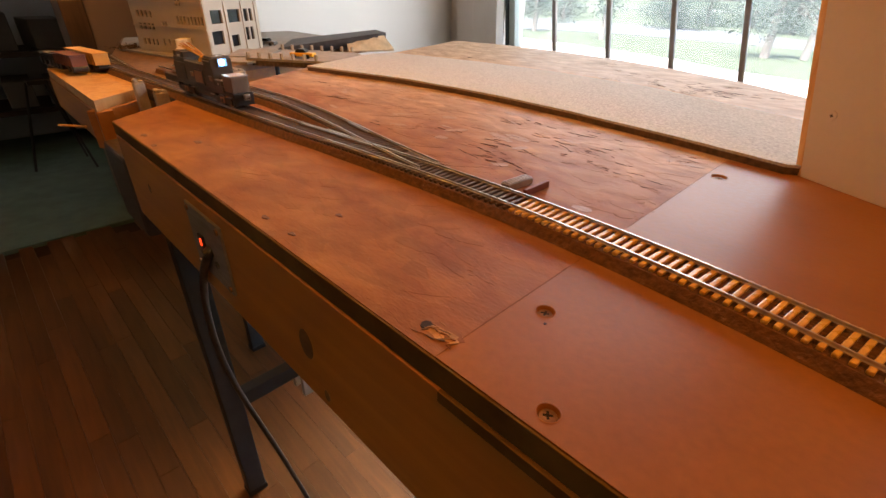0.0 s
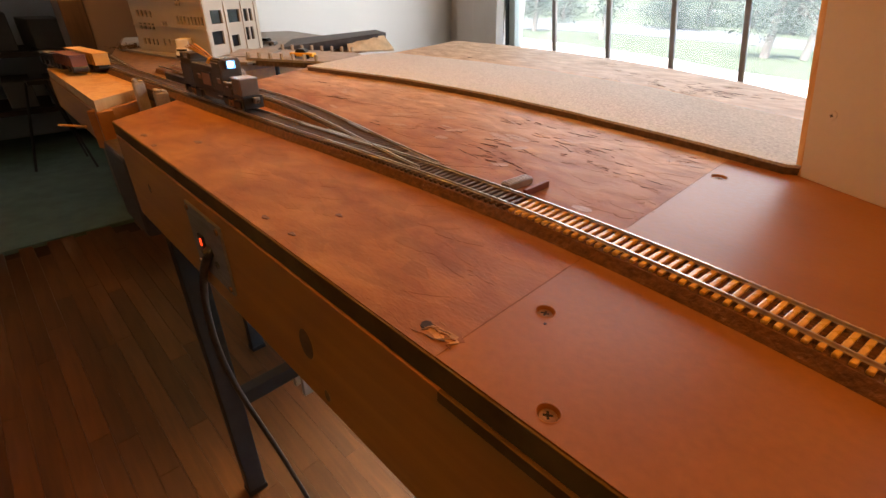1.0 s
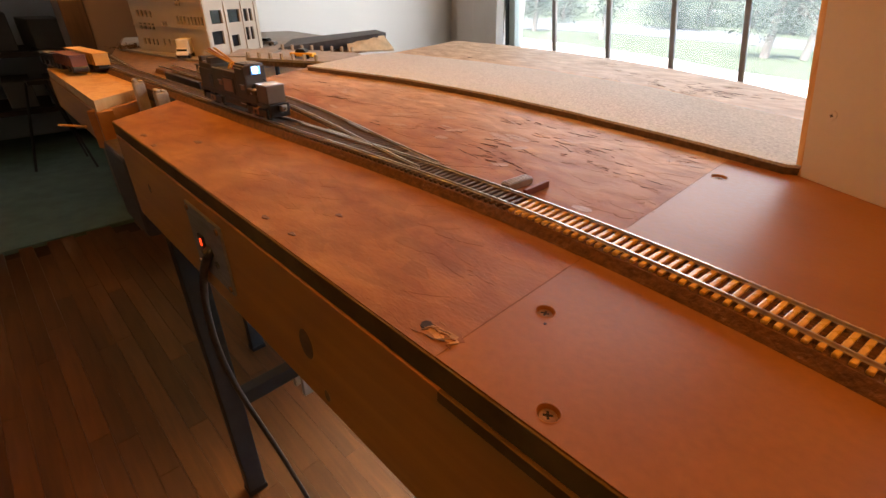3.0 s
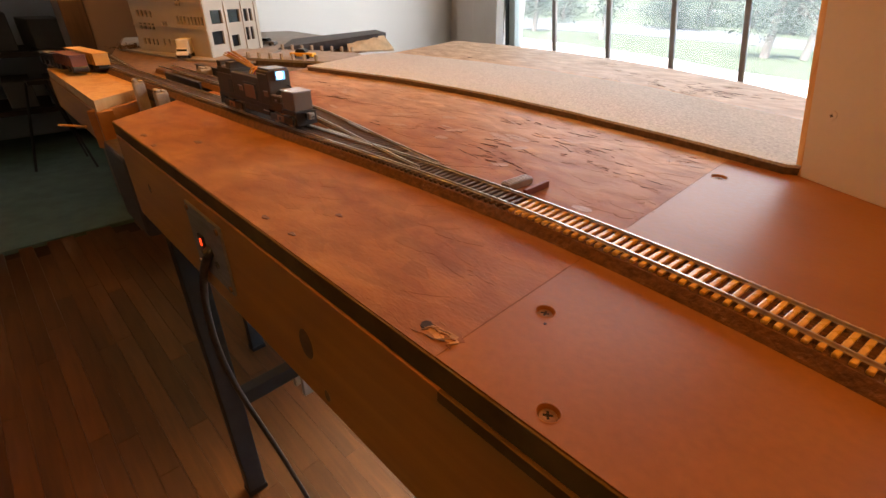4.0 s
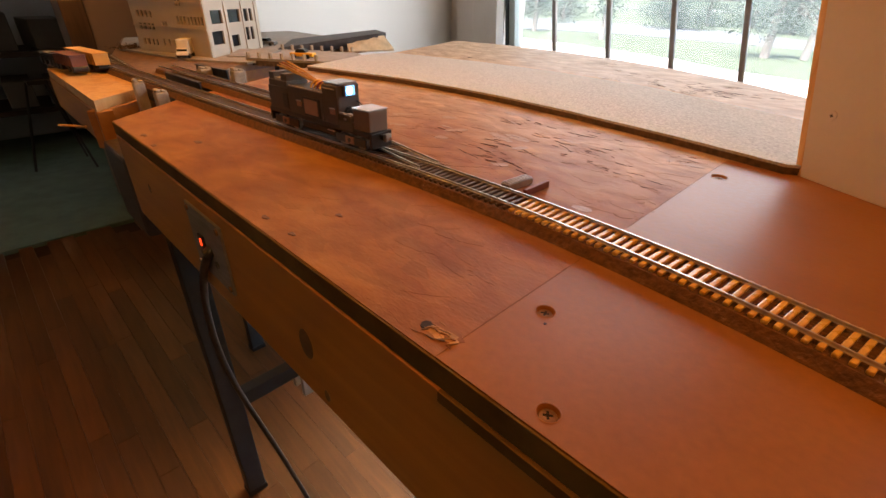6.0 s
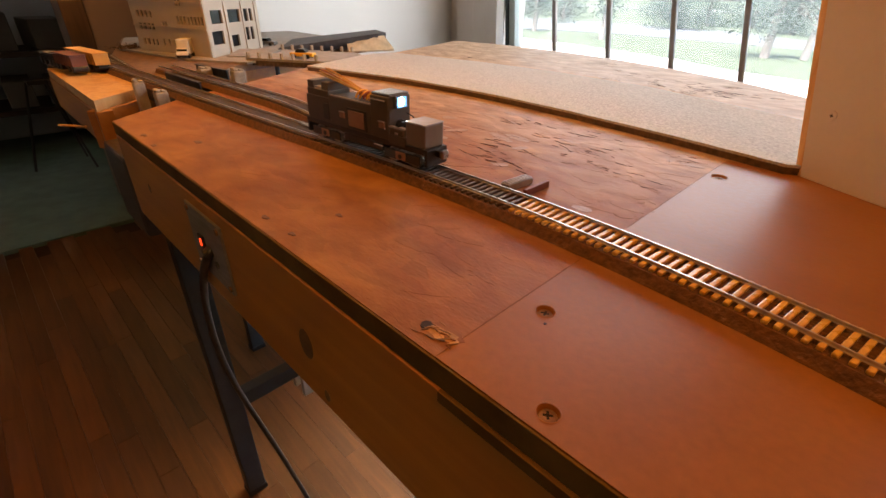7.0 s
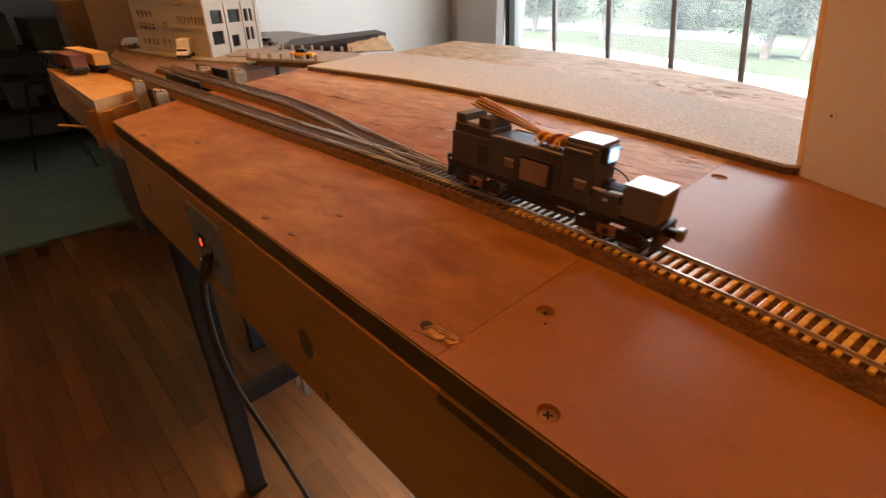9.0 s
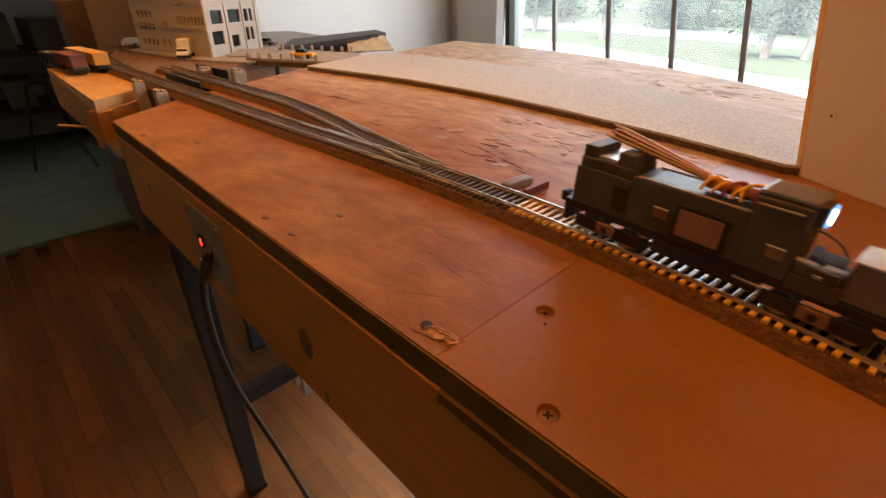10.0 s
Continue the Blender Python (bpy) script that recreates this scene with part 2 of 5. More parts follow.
WIRE_YELLOW = mat("yellow_wire", (0.50, 0.31, 0.10), 0.22, vary=0.15)
# brighter amber: the lit knot's highlight is put into the colour
KNOT_YELLOW = mat("highlight_amber_wire", (0.85, 0.45, 0.06), 0.14, vary=0.1)
WIRE_RED = mat("red_wire", (0.30, 0.05, 0.02), 0.3, vary=0.15)
HEADLIGHT = glow("headlight_led", (0.70, 0.88, 1.0), 12)
HALO = glow("blue_lit_lens", (0.16, 0.44, 1.0), 0.34)
RED_GLOW = glow("red_rocker_switch", (1.0, 0.05, 0.01), 0.35)
LAMP_GLOW = glow("warm_lamp_shade", (1.0, 0.42, 0.06), 0.3)
CAR_YELLOW = mat("yellow_car_paint", (0.80, 0.42, 0.02), 0.3, vary=0.05)
CAR_GREY = mat("grey_car_paint", (0.16, 0.17, 0.18), 0.3, vary=0.05)
CAR_WHITE = mat("white_van_paint", (0.75, 0.70, 0.62), 0.4, vary=0.05)
BOXCAR = mat("orange_boxcar_paint", (0.62, 0.30, 0.05), 0.5, vary=0.1)
HOPPER = mat("oxide_hopper_paint", (0.17, 0.055, 0.03), 0.6, vary=0.25)
GRASS = mat("lawn", (0.074, 0.096, 0.050), 0.9, vary=0.3, scale=0.9, bump=0.3, bump_scale=6)
PAVING = mat("pale_concrete", (0.62, 0.60, 0.56), 0.8, vary=0.08, scale=0.7)
STREET = mat("street_asphalt", (0.105, 0.108, 0.112), 0.8, vary=0.12, scale=0.6)
NEEDLES = mat("conifer_needles", (0.085, 0.115, 0.098), 0.8, vary=0.35, scale=2.5)
BARK = mat("bark", (0.27, 0.245, 0.23), 0.9, vary=0.3, scale=4)
CLUTTER = mat("dusty_box", (0.15, 0.15, 0.15), 0.8, vary=0.3, scale=6)
GLASS = bpy.data.materials.new("window_glass")
GLASS.use_nodes = True
_g = GLASS.node_tree.nodes["Principled BSDF"]
_g.inputs["Transmission Weight"].default_value, _g.inputs["Roughness"].default_value, _g.inputs["IOR"].default_value = 1.0, 0.0, 1.01
# a white veil mixed into the pane stands in for the bright view's haze
_n, _l = GLASS.node_tree.nodes, GLASS.node_tree.links
_veil, _mix, _veil_noise, _rng = _n.new("ShaderNodeBsdfTranslucent"), _n.new("ShaderNodeMixShader"), _n.new("ShaderNodeTexNoise"), _n.new("ShaderNodeMapRange")
_veil.inputs[0].default_value = (0.86, 0.92, 0.92, 1)
_veil_noise.inputs["Scale"].default_value = 6
_rng.inputs[3].default_value, _rng.inputs[4].default_value = 0.036, 0.050
_l.new(_veil_noise.outputs[0], _rng.inputs[0])
_l.new(_rng.outputs[0], _mix.inputs[0])
_l.new(_g.outputs[0], _mix.inputs[1])
_l.new(_veil.outputs[0], _mix.inputs[2])
_l.new(_mix.outputs[0], _n["Material Output"].inputs[0])


# ---------------------------------------------------------------- mesh helpers
def box(bm, x0, x1, y0, y1, z0, z1, bevel=0.0, m=None):
    r = bmesh.ops.create_cube(bm, size=1)
    vs = r["verts"]
    bmesh.ops.scale(bm, vec=(x1 - x0, y1 - y0, z1 - z0), verts=vs)
    bmesh.ops.translate(bm, vec=((x0 + x1) / 2, (y0 + y1) / 2, (z0 + z1) / 2), verts=vs)
    if bevel:
        es = list({e for v in vs for e in v.link_edges})
        r2 = bmesh.ops.bevel(bm, geom=es, offset=bevel, segments=2, affect="EDGES", profile=0.6)
        vs = list({v for f in r2["faces"] for v in f.verts} | {v for v in vs if v.is_valid})
    if m is not None:
        bmesh.ops.transform(bm, matrix=m, verts=[v for v in vs if v.is_valid])
    return vs


def rod(bm, a, b, r, r2=None, seg=12, caps=True):
    a, b = Vector(a), Vector(b)
    d = b - a
    res = bmesh.ops.create_cone(bm, cap_ends=caps, segments=seg, radius1=r, radius2=r if r2 is None else r2, depth=d.length)
    m = Matrix.Translation((a + b) / 2) @ d.to_track_quat("Z", "Y").to_matrix().to_4x4()
    bmesh.ops.transform(bm, matrix=m, verts=res["verts"])
    return res["verts"]


def slab(bm, pts, z0, z1):
    """A sheet of outline pts (x, y), from z0 up to z1 (z1 may be a list, one height a point)."""
    n = len(pts)
    tops = z1 if isinstance(z1, (list, tuple)) else [z1] * n
    low = [bm.verts.new((x, y, z0)) for x, y in pts]
    up = [bm.verts.new((x, y, t)) for (x, y), t in zip(pts, tops)]
    bm.faces.new(up)
    bm.faces.new(list(reversed(low)))
    for i in range(n):
        j = (i + 1) % n
        bm.faces.new((low[i], low[j], up[j], up[i]))
    bmesh.ops.recalc_face_normals(bm, faces=bm.faces)


def sweep(bm, path, half, z0, z1, top_half=None):
    """A bar along a path of (x, y), half wide to each side."""
    th = half if top_half is None else top_half
    rings = []
    for i, (x, y) in enumerate(path):
        a, b = path[max(0, i - 1)], path[min(len(path) - 1, i + 1)]
        d = Vector((b[0] - a[0], b[1] - a[1])).normalized()
        nx, ny = -d.y, d.x
        rings.append([bm.verts.new((x + nx * o, y + ny * o, z)) for o, z in ((half, z0), (th, z1), (-th, z1), (-half, z0))])
    for p, q in zip(rings, rings[1:]):
        for i in range(4):
            j = (i + 1) % 4
            bm.faces.new((p[i], p[j], q[j], q[i]))
    bm.faces.new(rings[0])
    bm.faces.new(list(reversed(rings[-1])))
    bmesh.ops.recalc_face_normals(bm, faces=bm.faces)


def link(name, bm, material, parent=None, label="", smooth=False):
    me = bpy.data.meshes.new(name)
    bm.to_mesh(me)
    bm.free()
    for mt in material if isinstance(material, (list, tuple)) else [material]:
        me.materials.append(mt)
    if smooth:
        for p in me.polygons:
            p.use_smooth = True
    ob = new(name, me)
    if parent is not None:
        ob.parent = parent
    if label:
        ob["label"] = label
    return ob


part = link


def thing(name, label, category, m=None, group="", kind=""):
    ob = new(name)
    ob.empty_display_size = 0.02
    if m is not None:
        ob.matrix_basis = m
    return tagged(ob, label, category, group, kind)


def bx(name, dims, material, parent=None, bevel=0.0, label="", m=None, smooth=False):
    bm = bmesh.new()
    box(bm, *dims, bevel=bevel, m=m)
    return link(name, bm, material, parent, label, smooth)


def tube(name, pts, r, material, parent=None, label=""):
    cu = bpy.data.curves.new(name, "CURVE")
    cu.dimensions, cu.bevel_depth, cu.bevel_resolution, cu.use_fill_caps = "3D", r, 3, True
    sp = cu.splines.new("NURBS")
    sp.points.add(len(pts) - 1)
    for p, c in zip(sp.points, pts):
        p.co = (*c, 1)
    sp.use_endpoint_u, sp.order_u = True, 4
    cu.materials.append(material)
    ob = new(name, cu)
    if parent is not None:
        ob.parent = parent
    if label:
        ob["label"] = label
    return ob


# ---------------------------------------------------------------- room
FLOOR_Z = -0.72


def structure(ob, label, category):
    return tagged(ob, label, category, kind="structure")


structure(bx("floor", (-3.8, 1.6, -2.2, 1.62, FLOOR_Z - 0.05, FLOOR_Z - 0.012), DARK_WOOD), "dark subfloor under oak strip flooring", "floor")
structure(bx("ceiling", (-3.8, 1.6, -2.2, 1.62, 1.75, 1.85), PLASTER), "plain warm buff plaster ceiling", "ceiling")
structure(bx("wall_south", (-2.7, 1.6, -2.3, -2.2, FLOOR_Z, 1.75), PLASTER), "plain wall behind the viewer", "wall")
structure(bx("wall_south_end", (-3.8, -3.3, -2.3, -2.2, FLOOR_Z, 1.75), PLASTER), "plain wall beside the added window", "wall")
structure(bx("wall_south_low", (-3.3, -2.7, -2.3, -2.2, FLOOR_Z, 0.25), PLASTER), "plain wall under the added window", "wall")
structure(bx("wall_south_high", (-3.3, -2.7, -2.3, -2.2, 0.85, 1.75), PLASTER), "plain wall over the added window", "wall")
# window added out of view so that daylight brightens the far room
added_window = structure(thing("window_2", "", "window"), "unseen window added to light the far room", "window")
bx("window_sill", (-3.33, -2.67, -2.199, -2.16, 0.225, 0.248), FRAME_WHITE, added_window, 0.003)
added_pane = bx("pane", (-3.3, -2.7, -2.26, -2.256, 0.25, 0.85), GLASS, added_window)
added_pane.visible_shadow = False
structure(bx("wall_east", (1.6, 1.7, -2.3, 1.62, FLOOR_Z, 1.75), PLASTER), "plain wall", "wall")
structure(bx("wall_west", (-3.9, -3.8, -2.3, 1.62, FLOOR_Z, 1.75), BLUE_WALL), "dull blue-grey wall of the dim far room", "wall")
structure(bx("wall_far_room", (-3.8, -1.6, 1.5, 1.62, FLOOR_Z, 1.75), BLUE_WALL), "dull blue-grey wall", "wall")
# dark panel added where the wall below the deck lies in shade
structure(bx("wainscot", (-1.478, -1.456, 0.425, 1.5, FLOOR_Z, -0.13), DARK_WOOD), "added dark panel for the shade low on the side wall", "wall panelling")
structure(bx("wall_side", (-1.60, -1.47, 0.42, 1.5, FLOOR_Z, 1.75), WALL_WHITE), "white painted side wall lit by the window", "wall")
# door casing at the free end of the side wall
# darker, redder wall set beyond the white wall's end
structure(bx("wall_inner", (-2.42, -2.30, 0.386, 1.5, FLOOR_Z, 1.75), TAN_WALL), "darker tan wall behind the layout", "wall")
structure(bx("trim", (-2.44, -2.285, 0.310, 0.386, FLOOR_Z, 1.75), wood_material("brown_casing", (0.12, 0.06, 0.03), (0.08, 0.038, 0.018), "Z"), bevel=0.004),
          "brown wooden door casing at the wall's end", "trim")
structure(bx("carpet", (-3.8, -2.08, -0.9, 0.75, FLOOR_Z - 0.012, FLOOR_Z + 0.006), CARPET, bevel=0.003), "dark green carpet in the far room", "carpet")

# window wall: pieces round one opening
WY0, WY1 = 1.5, 1.62
structure(bx("wall_north", (-1.60, -1.19, WY0, WY1, FLOOR_Z, 1.75), FRAME_WHITE), "white wall beside the window", "wall")
structure(bx("wall_north_low", (-1.19, 1.6, WY0, WY1, FLOOR_Z, -0.60), WALL_WHITE), "white wall under the window", "wall")
structure(bx("wall_north_high", (-1.19, 1.6, WY0, WY1, 0.82, 1.75), WALL_WHITE), "white wall over the window", "wall")
structure(bx("wall_north_end", (0.75, 1.6, WY0, WY1, -0.60, 0.82), WALL_WHITE), "white wall beyond the window", "wall")
win = structure(thing("window_1", "", "window"), "wide window with slim grey vertical bars", "window")
for x0, x1, y0, b in ((-1.412, -1.325, 1.472, 0.004), (-1.322, -1.245, 1.464, 0.007), (-1.242, -1.192, 1.455, 0.004)):
    ob = bx("window_frame", (x0 + 1.3, x1 + 1.3, y0, 1.499, -0.62, 0.90), FRAME_WHITE, win, b, "moulded white casing")
    ob.matrix_basis = pose(-1.3, 0, 0, 0, -3, 0)
bx("window_seal", (-0.005, 0.006, 1.481, 1.498, -0.60, 0.82), SEAL, win, 0.002, "dark rubber window seal").matrix_basis = pose(-1.164, 0, 0, 0, -6, 0)
bx("window_frame", (0.0, 0.026, 1.486, 1.516, -0.60, 0.82), mat("pale_green_frame", (0.45, 0.56, 0.55), 0.4, vary=0.05), win, 0.003, "pale green inner sash").matrix_basis = pose(-1.155, 0, 0, 0, -6, 0)
bx("window_sill", (-1.19, 0.75, 1.44, 1.56, -0.625, -0.598), FRAME_WHITE, win, 0.004)
pane = bx("pane", (-1.19, 0.75, 1.545, 1.549, -0.60, 0.82), GLASS, win)
pane.visible_shadow = False
for bar_x, lean in ((-0.971, -8.5), (-0.767, -9.6), (-0.562, -10.9), (-0.370, -11.4), (-0.18, -11.6)):
    ob = bx("window_bar", (-0.0072, 0.0072, -0.007, 0.007, -0.58, 0.82), FRAME_GREY, win, 0.003, "slim grey metal bar")
    ob.matrix_basis = pose(bar_x, 1.51, 0, 0, lean, 0)


# ---------------------------------------------------------------- outside
GZ = -2.2
structure(bx("ground", (-400, 300, 1.7, 600, GZ - 0.2, GZ), GRASS), "sunlit lawn outside the window", "lawn")


def strip(name, pts, z, material, label, category):
    bm = bmesh.new()
    slab(bm, pts, GZ - 0.05, GZ + z)
    return structure(link(name, bm, material), label, category)


strip("pavement", [(-60, 1.9), (30, 1.9), (30, 16), (-2.4, 19.2), (-4.9, 19.8), (-7.5, 21.4), (-10.6, 22.6), (-14.3, 23.6), (-18.6, 24.5), (-60, 30)], 0.03, PAVING,
      "pale sunlit concrete forecourt", "pavement")
strip("road", [(-80, 40), (-23.8, 31.5), (-15.6, 33.2), (-8.5, 32.6), (20, 27), (20, 34), (-5.4, 38.5), (-12.5, 44.5), (-22.4, 46), (-34, 45), (-80, 56)], 0.02, STREET,
      "pale grey street", "road")
strip("road_far", [(-190, 118), (90, 92), (90, 104), (-190, 132)], 0.02, STREET, "second pale street beyond the trees", "road")


def conifer(x, y, height, spread, start, seed, label="tall grey-green conifer on the lawn"):
    rnd = random.Random(seed)
    t = thing("conifer", label, "tree", pose(x, y, GZ), "conifers outside")
    bm = bmesh.new()
    rod(bm, (0, 0, -0.1), (0.05, 0, height), 0.20, 0.03, 8)
    link("trunk", bm, BARK, t)
    bm = bmesh.new()
    z = start
    while z < min(height, 3.4):
        k = 1 - (max(0, z - start) / height) ** 1.2
        for _ in range(8):
            a = rnd.uniform(0, 6.28)
            r = spread * (0.2 + 0.8 * k) * rnd.uniform(0.55, 1.1)
            n = max(2, int(r / 0.30))
            for i in range(n):
                f = (i + 0.6) / n
                c = Vector((math.cos(a) * r * f, math.sin(a) * r * f, z - 0.18 * f * r + rnd.uniform(-0.1, 0.1)))
                for _ in range(15):
                    u = Vector((rnd.gauss(0, 1), rnd.gauss(0, 1), rnd.gauss(0, 0.6))).normalized()
                    v = u.orthogonal().normalized()
                    s = rnd.uniform(0.03, 0.10)
                    p = c + Vector((rnd.gauss(0, 0.17), rnd.gauss(0, 0.17), rnd.gauss(0, 0.12)))
                    bm.faces.new([bm.verts.new(p + q) for q in (-u * s, v * s * 0.4, u * s, -v * s * 0.4)])
        z += rnd.uniform(0.26, 0.42)
    link("crown", bm, NEEDLES, t)
    return t


for i, (tx, ty, th, ts, st) in enumerate([(-21.0, 30.2, 6.0, 1.5, 1.2), (-14.6, 28.1, 5.5, 1.2, 1.5), (-5.4, 25.9, 8.0, 2.4, 1.4), (-16.1, 42.9, 9.0, 3.4, 0.25), (-16.0, 50.6, 9, 3.4, 0.3),
                                          (-31.3, 51.5, 6.0, 2.6, 0.3), (-8.2, 45.5, 8.0, 3.6, 0.3), (-12.6, 52.3, 9.0, 3.4, 0.6), (-38.0, 56.0, 9.0, 3.2, 0.8), (-22.5, 58.0, 9.0, 3.6, 0.5),
                                          (-26.5, 66.0, 9.0, 3.6, 0.5), (-2.0, 52.0, 9.0, 3.4, 0.5), (-45.0, 62.0, 9.0, 3.2, 0.5), (-25.5, 41.0, 2.0, 1.5, 0.2)]):
    conifer(tx, ty, th, ts, st, 11 + i)
bare = thing("bare_tree", "slim bare tree on the lawn", "tree", pose(-4.0, 26.5, GZ))
bm = bmesh.new()
rod(bm, (0, 0, -0.1), (0.10, 0, 1.9), 0.17, 0.12, 10)
rod(bm, (0.10, 0, 1.88), (0.0, 0, 4.6), 0.12, 0.04, 8)
link("trunk", bm, BARK, bare)
rb = random.Random(6)
for _ in range(12):
    bm = bmesh.new()
    a, z0 = rb.uniform(0, 6.28), rb.uniform(1.0, 3.2)
    root = Vector((0.05, 0, z0))
    tip = root + Vector((math.cos(a) * 0.9, math.sin(a) * 0.9, rb.uniform(0.5, 1.3)))
    rod(bm, root, tip, 0.045, 0.015, 7)
    for _ in range(6):
        p = root.lerp(tip, rb.uniform(0.3, 0.95))
        rod(bm, p, p + Vector((rb.gauss(0, 0.35), rb.gauss(0, 0.35), rb.uniform(0.15, 0.6))), 0.014, 0.005, 5)
    link("limb", bm, BARK, bare)

# ---------------------------------------------------------------- track line
POLY = (-0.51038, -0.59080, -0.14867, 0.18526)


def track_y(x):
    """The main line's middle at x."""
    c = min(max(x, -0.5), 0.02)
    a, b, d, e = POLY
    slope = 3 * a * c * c + 2 * b * c + d
    if x > 0.02:
        return ((a * c + b) * c + d) * c + e + 0.0092 + max(slope, -0.17) * (x - c) * 1.0
    return ((a * c + b) * c + d) * c + e + 0.0092 + slope * (x - c)


def track_turn(x):
    return math.atan2(track_y(x + 0.004) - track_y(x - 0.004), 0.008)


def siding_y(x):
    """The diverging line's middle at x."""
    t = min(max((-0.16 - x) / 0.38, 0), 1)
    return track_y(x) + 0.057 * t * t * (3 - 2 * t)


# ---------------------------------------------------------------- near module: decks, fascia, legs
module = thing("layout_module", "model railway module of rust-red strand board on pine framing", "model railway")
bm = bmesh.new()
slab(bm, [(-0.562, 0.0785), (-0.0930, 0.0785), (-0.0930, 0.424), (0.08, 0.424), (0.08, 0.70), (-0.02, 0.75), (-0.104, 0.817), (-0.211, 0.893), (-0.346, 0.953), (-0.507, 1.004),
          (-0.66, 1.03), (-0.81, 1.035), (-0.975, 1.012), (-0.845, 0.666), (-0.764, 0.410), (-0.69, 0.277), (-0.638, 0.174)], -0.0125, 0.0)
part("deck", bm, OSB, module, "rust-red painted strand board with splits and flakes")
SCREWS = ((-0.0799, 0.1325, 0.0043, 20), (-0.0481, 0.0870, 0.0041, 35), (-0.0838, 0.3730, 0.0060, 10))


def pierced_panel(x0, x1, y0, y1, z0, z1, holes):
    """A sheet with round holes: holes are (x, y, radius, turn)."""
    bm = bmesh.new()
    loops = [[(x0, y0), (x1, y0), (x1, y1), (x0, y1)]]
    for hx, hy, hr, _ in holes:
        loops.append([(hx + hr * math.cos(2 * math.pi * k / 28), hy + hr * math.sin(2 * math.pi * k / 28)) for k in range(28)])
    edges = []
    for pts in loops:
        up = [bm.verts.new((x, y, z1)) for x, y in pts]
        low = [bm.verts.new((x, y, z0)) for x, y in pts]
        for k in range(len(pts)):
            q = (k + 1) % len(pts)
            edges.append(bm.edges.new((up[k], up[q])))
            bm.faces.new((up[k], up[q], low[q], low[k]))
    bmesh.ops.triangle_fill(bm, use_beauty=True, use_dissolve=False, edges=edges, normal=(0, 0, 1))
    bmesh.ops.recalc_face_normals(bm, faces=bm.faces)
    return bm


part("deck_panel", pierced_panel(-0.0926, 0.42, 0.0785, 0.4235, -0.0125, 0.0002, SCREWS), HARDBOARD, module, "smooth rust-red painted board beside the strand board")
# dark painted edge band
bx("edge_band", (-0.5605, 0.42, 0.0773, 0.0784, -0.0122, -0.0004), DARK_EDGE, module, 0.0003, "dark green-black painted deck edge")
bx("edge_band", (-0.0880, 0.42, 0.0752, 0.0772, -0.0175, -0.0119), DARK_EDGE, module, 0.0002)
bm = bmesh.new()
box(bm, -0.555, 0.42, 0.0762, 0.0945, -0.098, -0.0126, 0.0006)
fascia = part("fascia", bm, PINE, module, "varnished pine fascia board with a knot")
bx("end_board", (-0.0095, 0.0095, 0.0, 0.36, -0.098, -0.0138), PINE_END, module, 0.0008).matrix_basis = pose(-0.566, 0.0955, 0, 0, 0, 26)
bx("cleat", (-0.645, -0.600, 0.100, 0.128, -0.053, -0.040), PINE_END, module, 0.001, "pale pine cleat at the module end")
bx("joist", (-0.53, 0.42, 0.24, 0.258, -0.098, -0.0138), PINE, module, 0.0008)
bx("joist", (-0.60, 0.42, 0.40, 0.418, -0.098, -0.0138), PINE, module, 0.0008)
bx("joist", (-0.25, -0.232, 0.097, 0.238, -0.098, -0.0138), PINE_END, module, 0.0008)
bx("joist", (-0.82, 0.05, 0.72, 0.738, -0.098, -0.0138), PINE, module, 0.0008)
for kx, kz, kr in ((-0.197, -0.059, 0.010), (-0.180, -0.088, 0.004), (-0.478, -0.047, 0.0045)):
    bm = bmesh.new()
    r = bmesh.ops.create_cone(bm, cap_ends=True, segments=20, radius1=kr, radius2=kr * 0.9, depth=0.002)
    bmesh.ops.transform(bm, matrix=pose(kx, 0.0763, kz, 90, 0, 0) @ Matrix.Diagonal((0.8, 1.15, 0.35, 1)), verts=bm.verts)
    part("knot", bm, KNOT, fascia, "dark knot")


def screw(x, y, r, turn, material=STEEL):
    """A countersunk cross-head screw at the bottom of a worn pit."""
    def rings(levels, n=28):
        bm, rows = bmesh.new(), []
        for k, (rr, z) in enumerate(levels):
            rows.append([bm.verts.new((rr * math.cos(a), rr * math.sin(a), z)) for a in [2 * math.pi * i / n for i in range(n)]])
        for p, q in zip(rows, rows[1:]):
            for i in range(n):
                bm.faces.new((p[i], p[(i + 1) % n], q[(i + 1) % n], q[i]))
        return bm, rows

    bm, _ = rings(((r * 1.10, 0.0003), (r * 1.0, 0.00055), (r * 0.94, 0.0002), (r * 0.84, -0.0012), (r * 0.80, -0.0016)))
    s = part("screw", bm, HARDBOARD, module, "countersunk cross-head screw", True)
    s.matrix_basis = pose(x, y, 0, 0, 0, turn)
    bm, rows = rings(((r * 0.82, -0.0017), (r * 0.74, -0.0011), (r * 0.50, -0.00085), (r * 0.30, -0.00085)))
    bm.faces.new(rows[-1])
    part("screw_head", bm, material, s)
    bm = bmesh.new()
    for a in (0, 90):
        box(bm, -r * 0.42, r * 0.42, -r * 0.11, r * 0.11, -0.0010, -0.00078, m=pose(0, 0, 0, 0, 0, a))
    part("cross_slot", bm, HOLE, s)


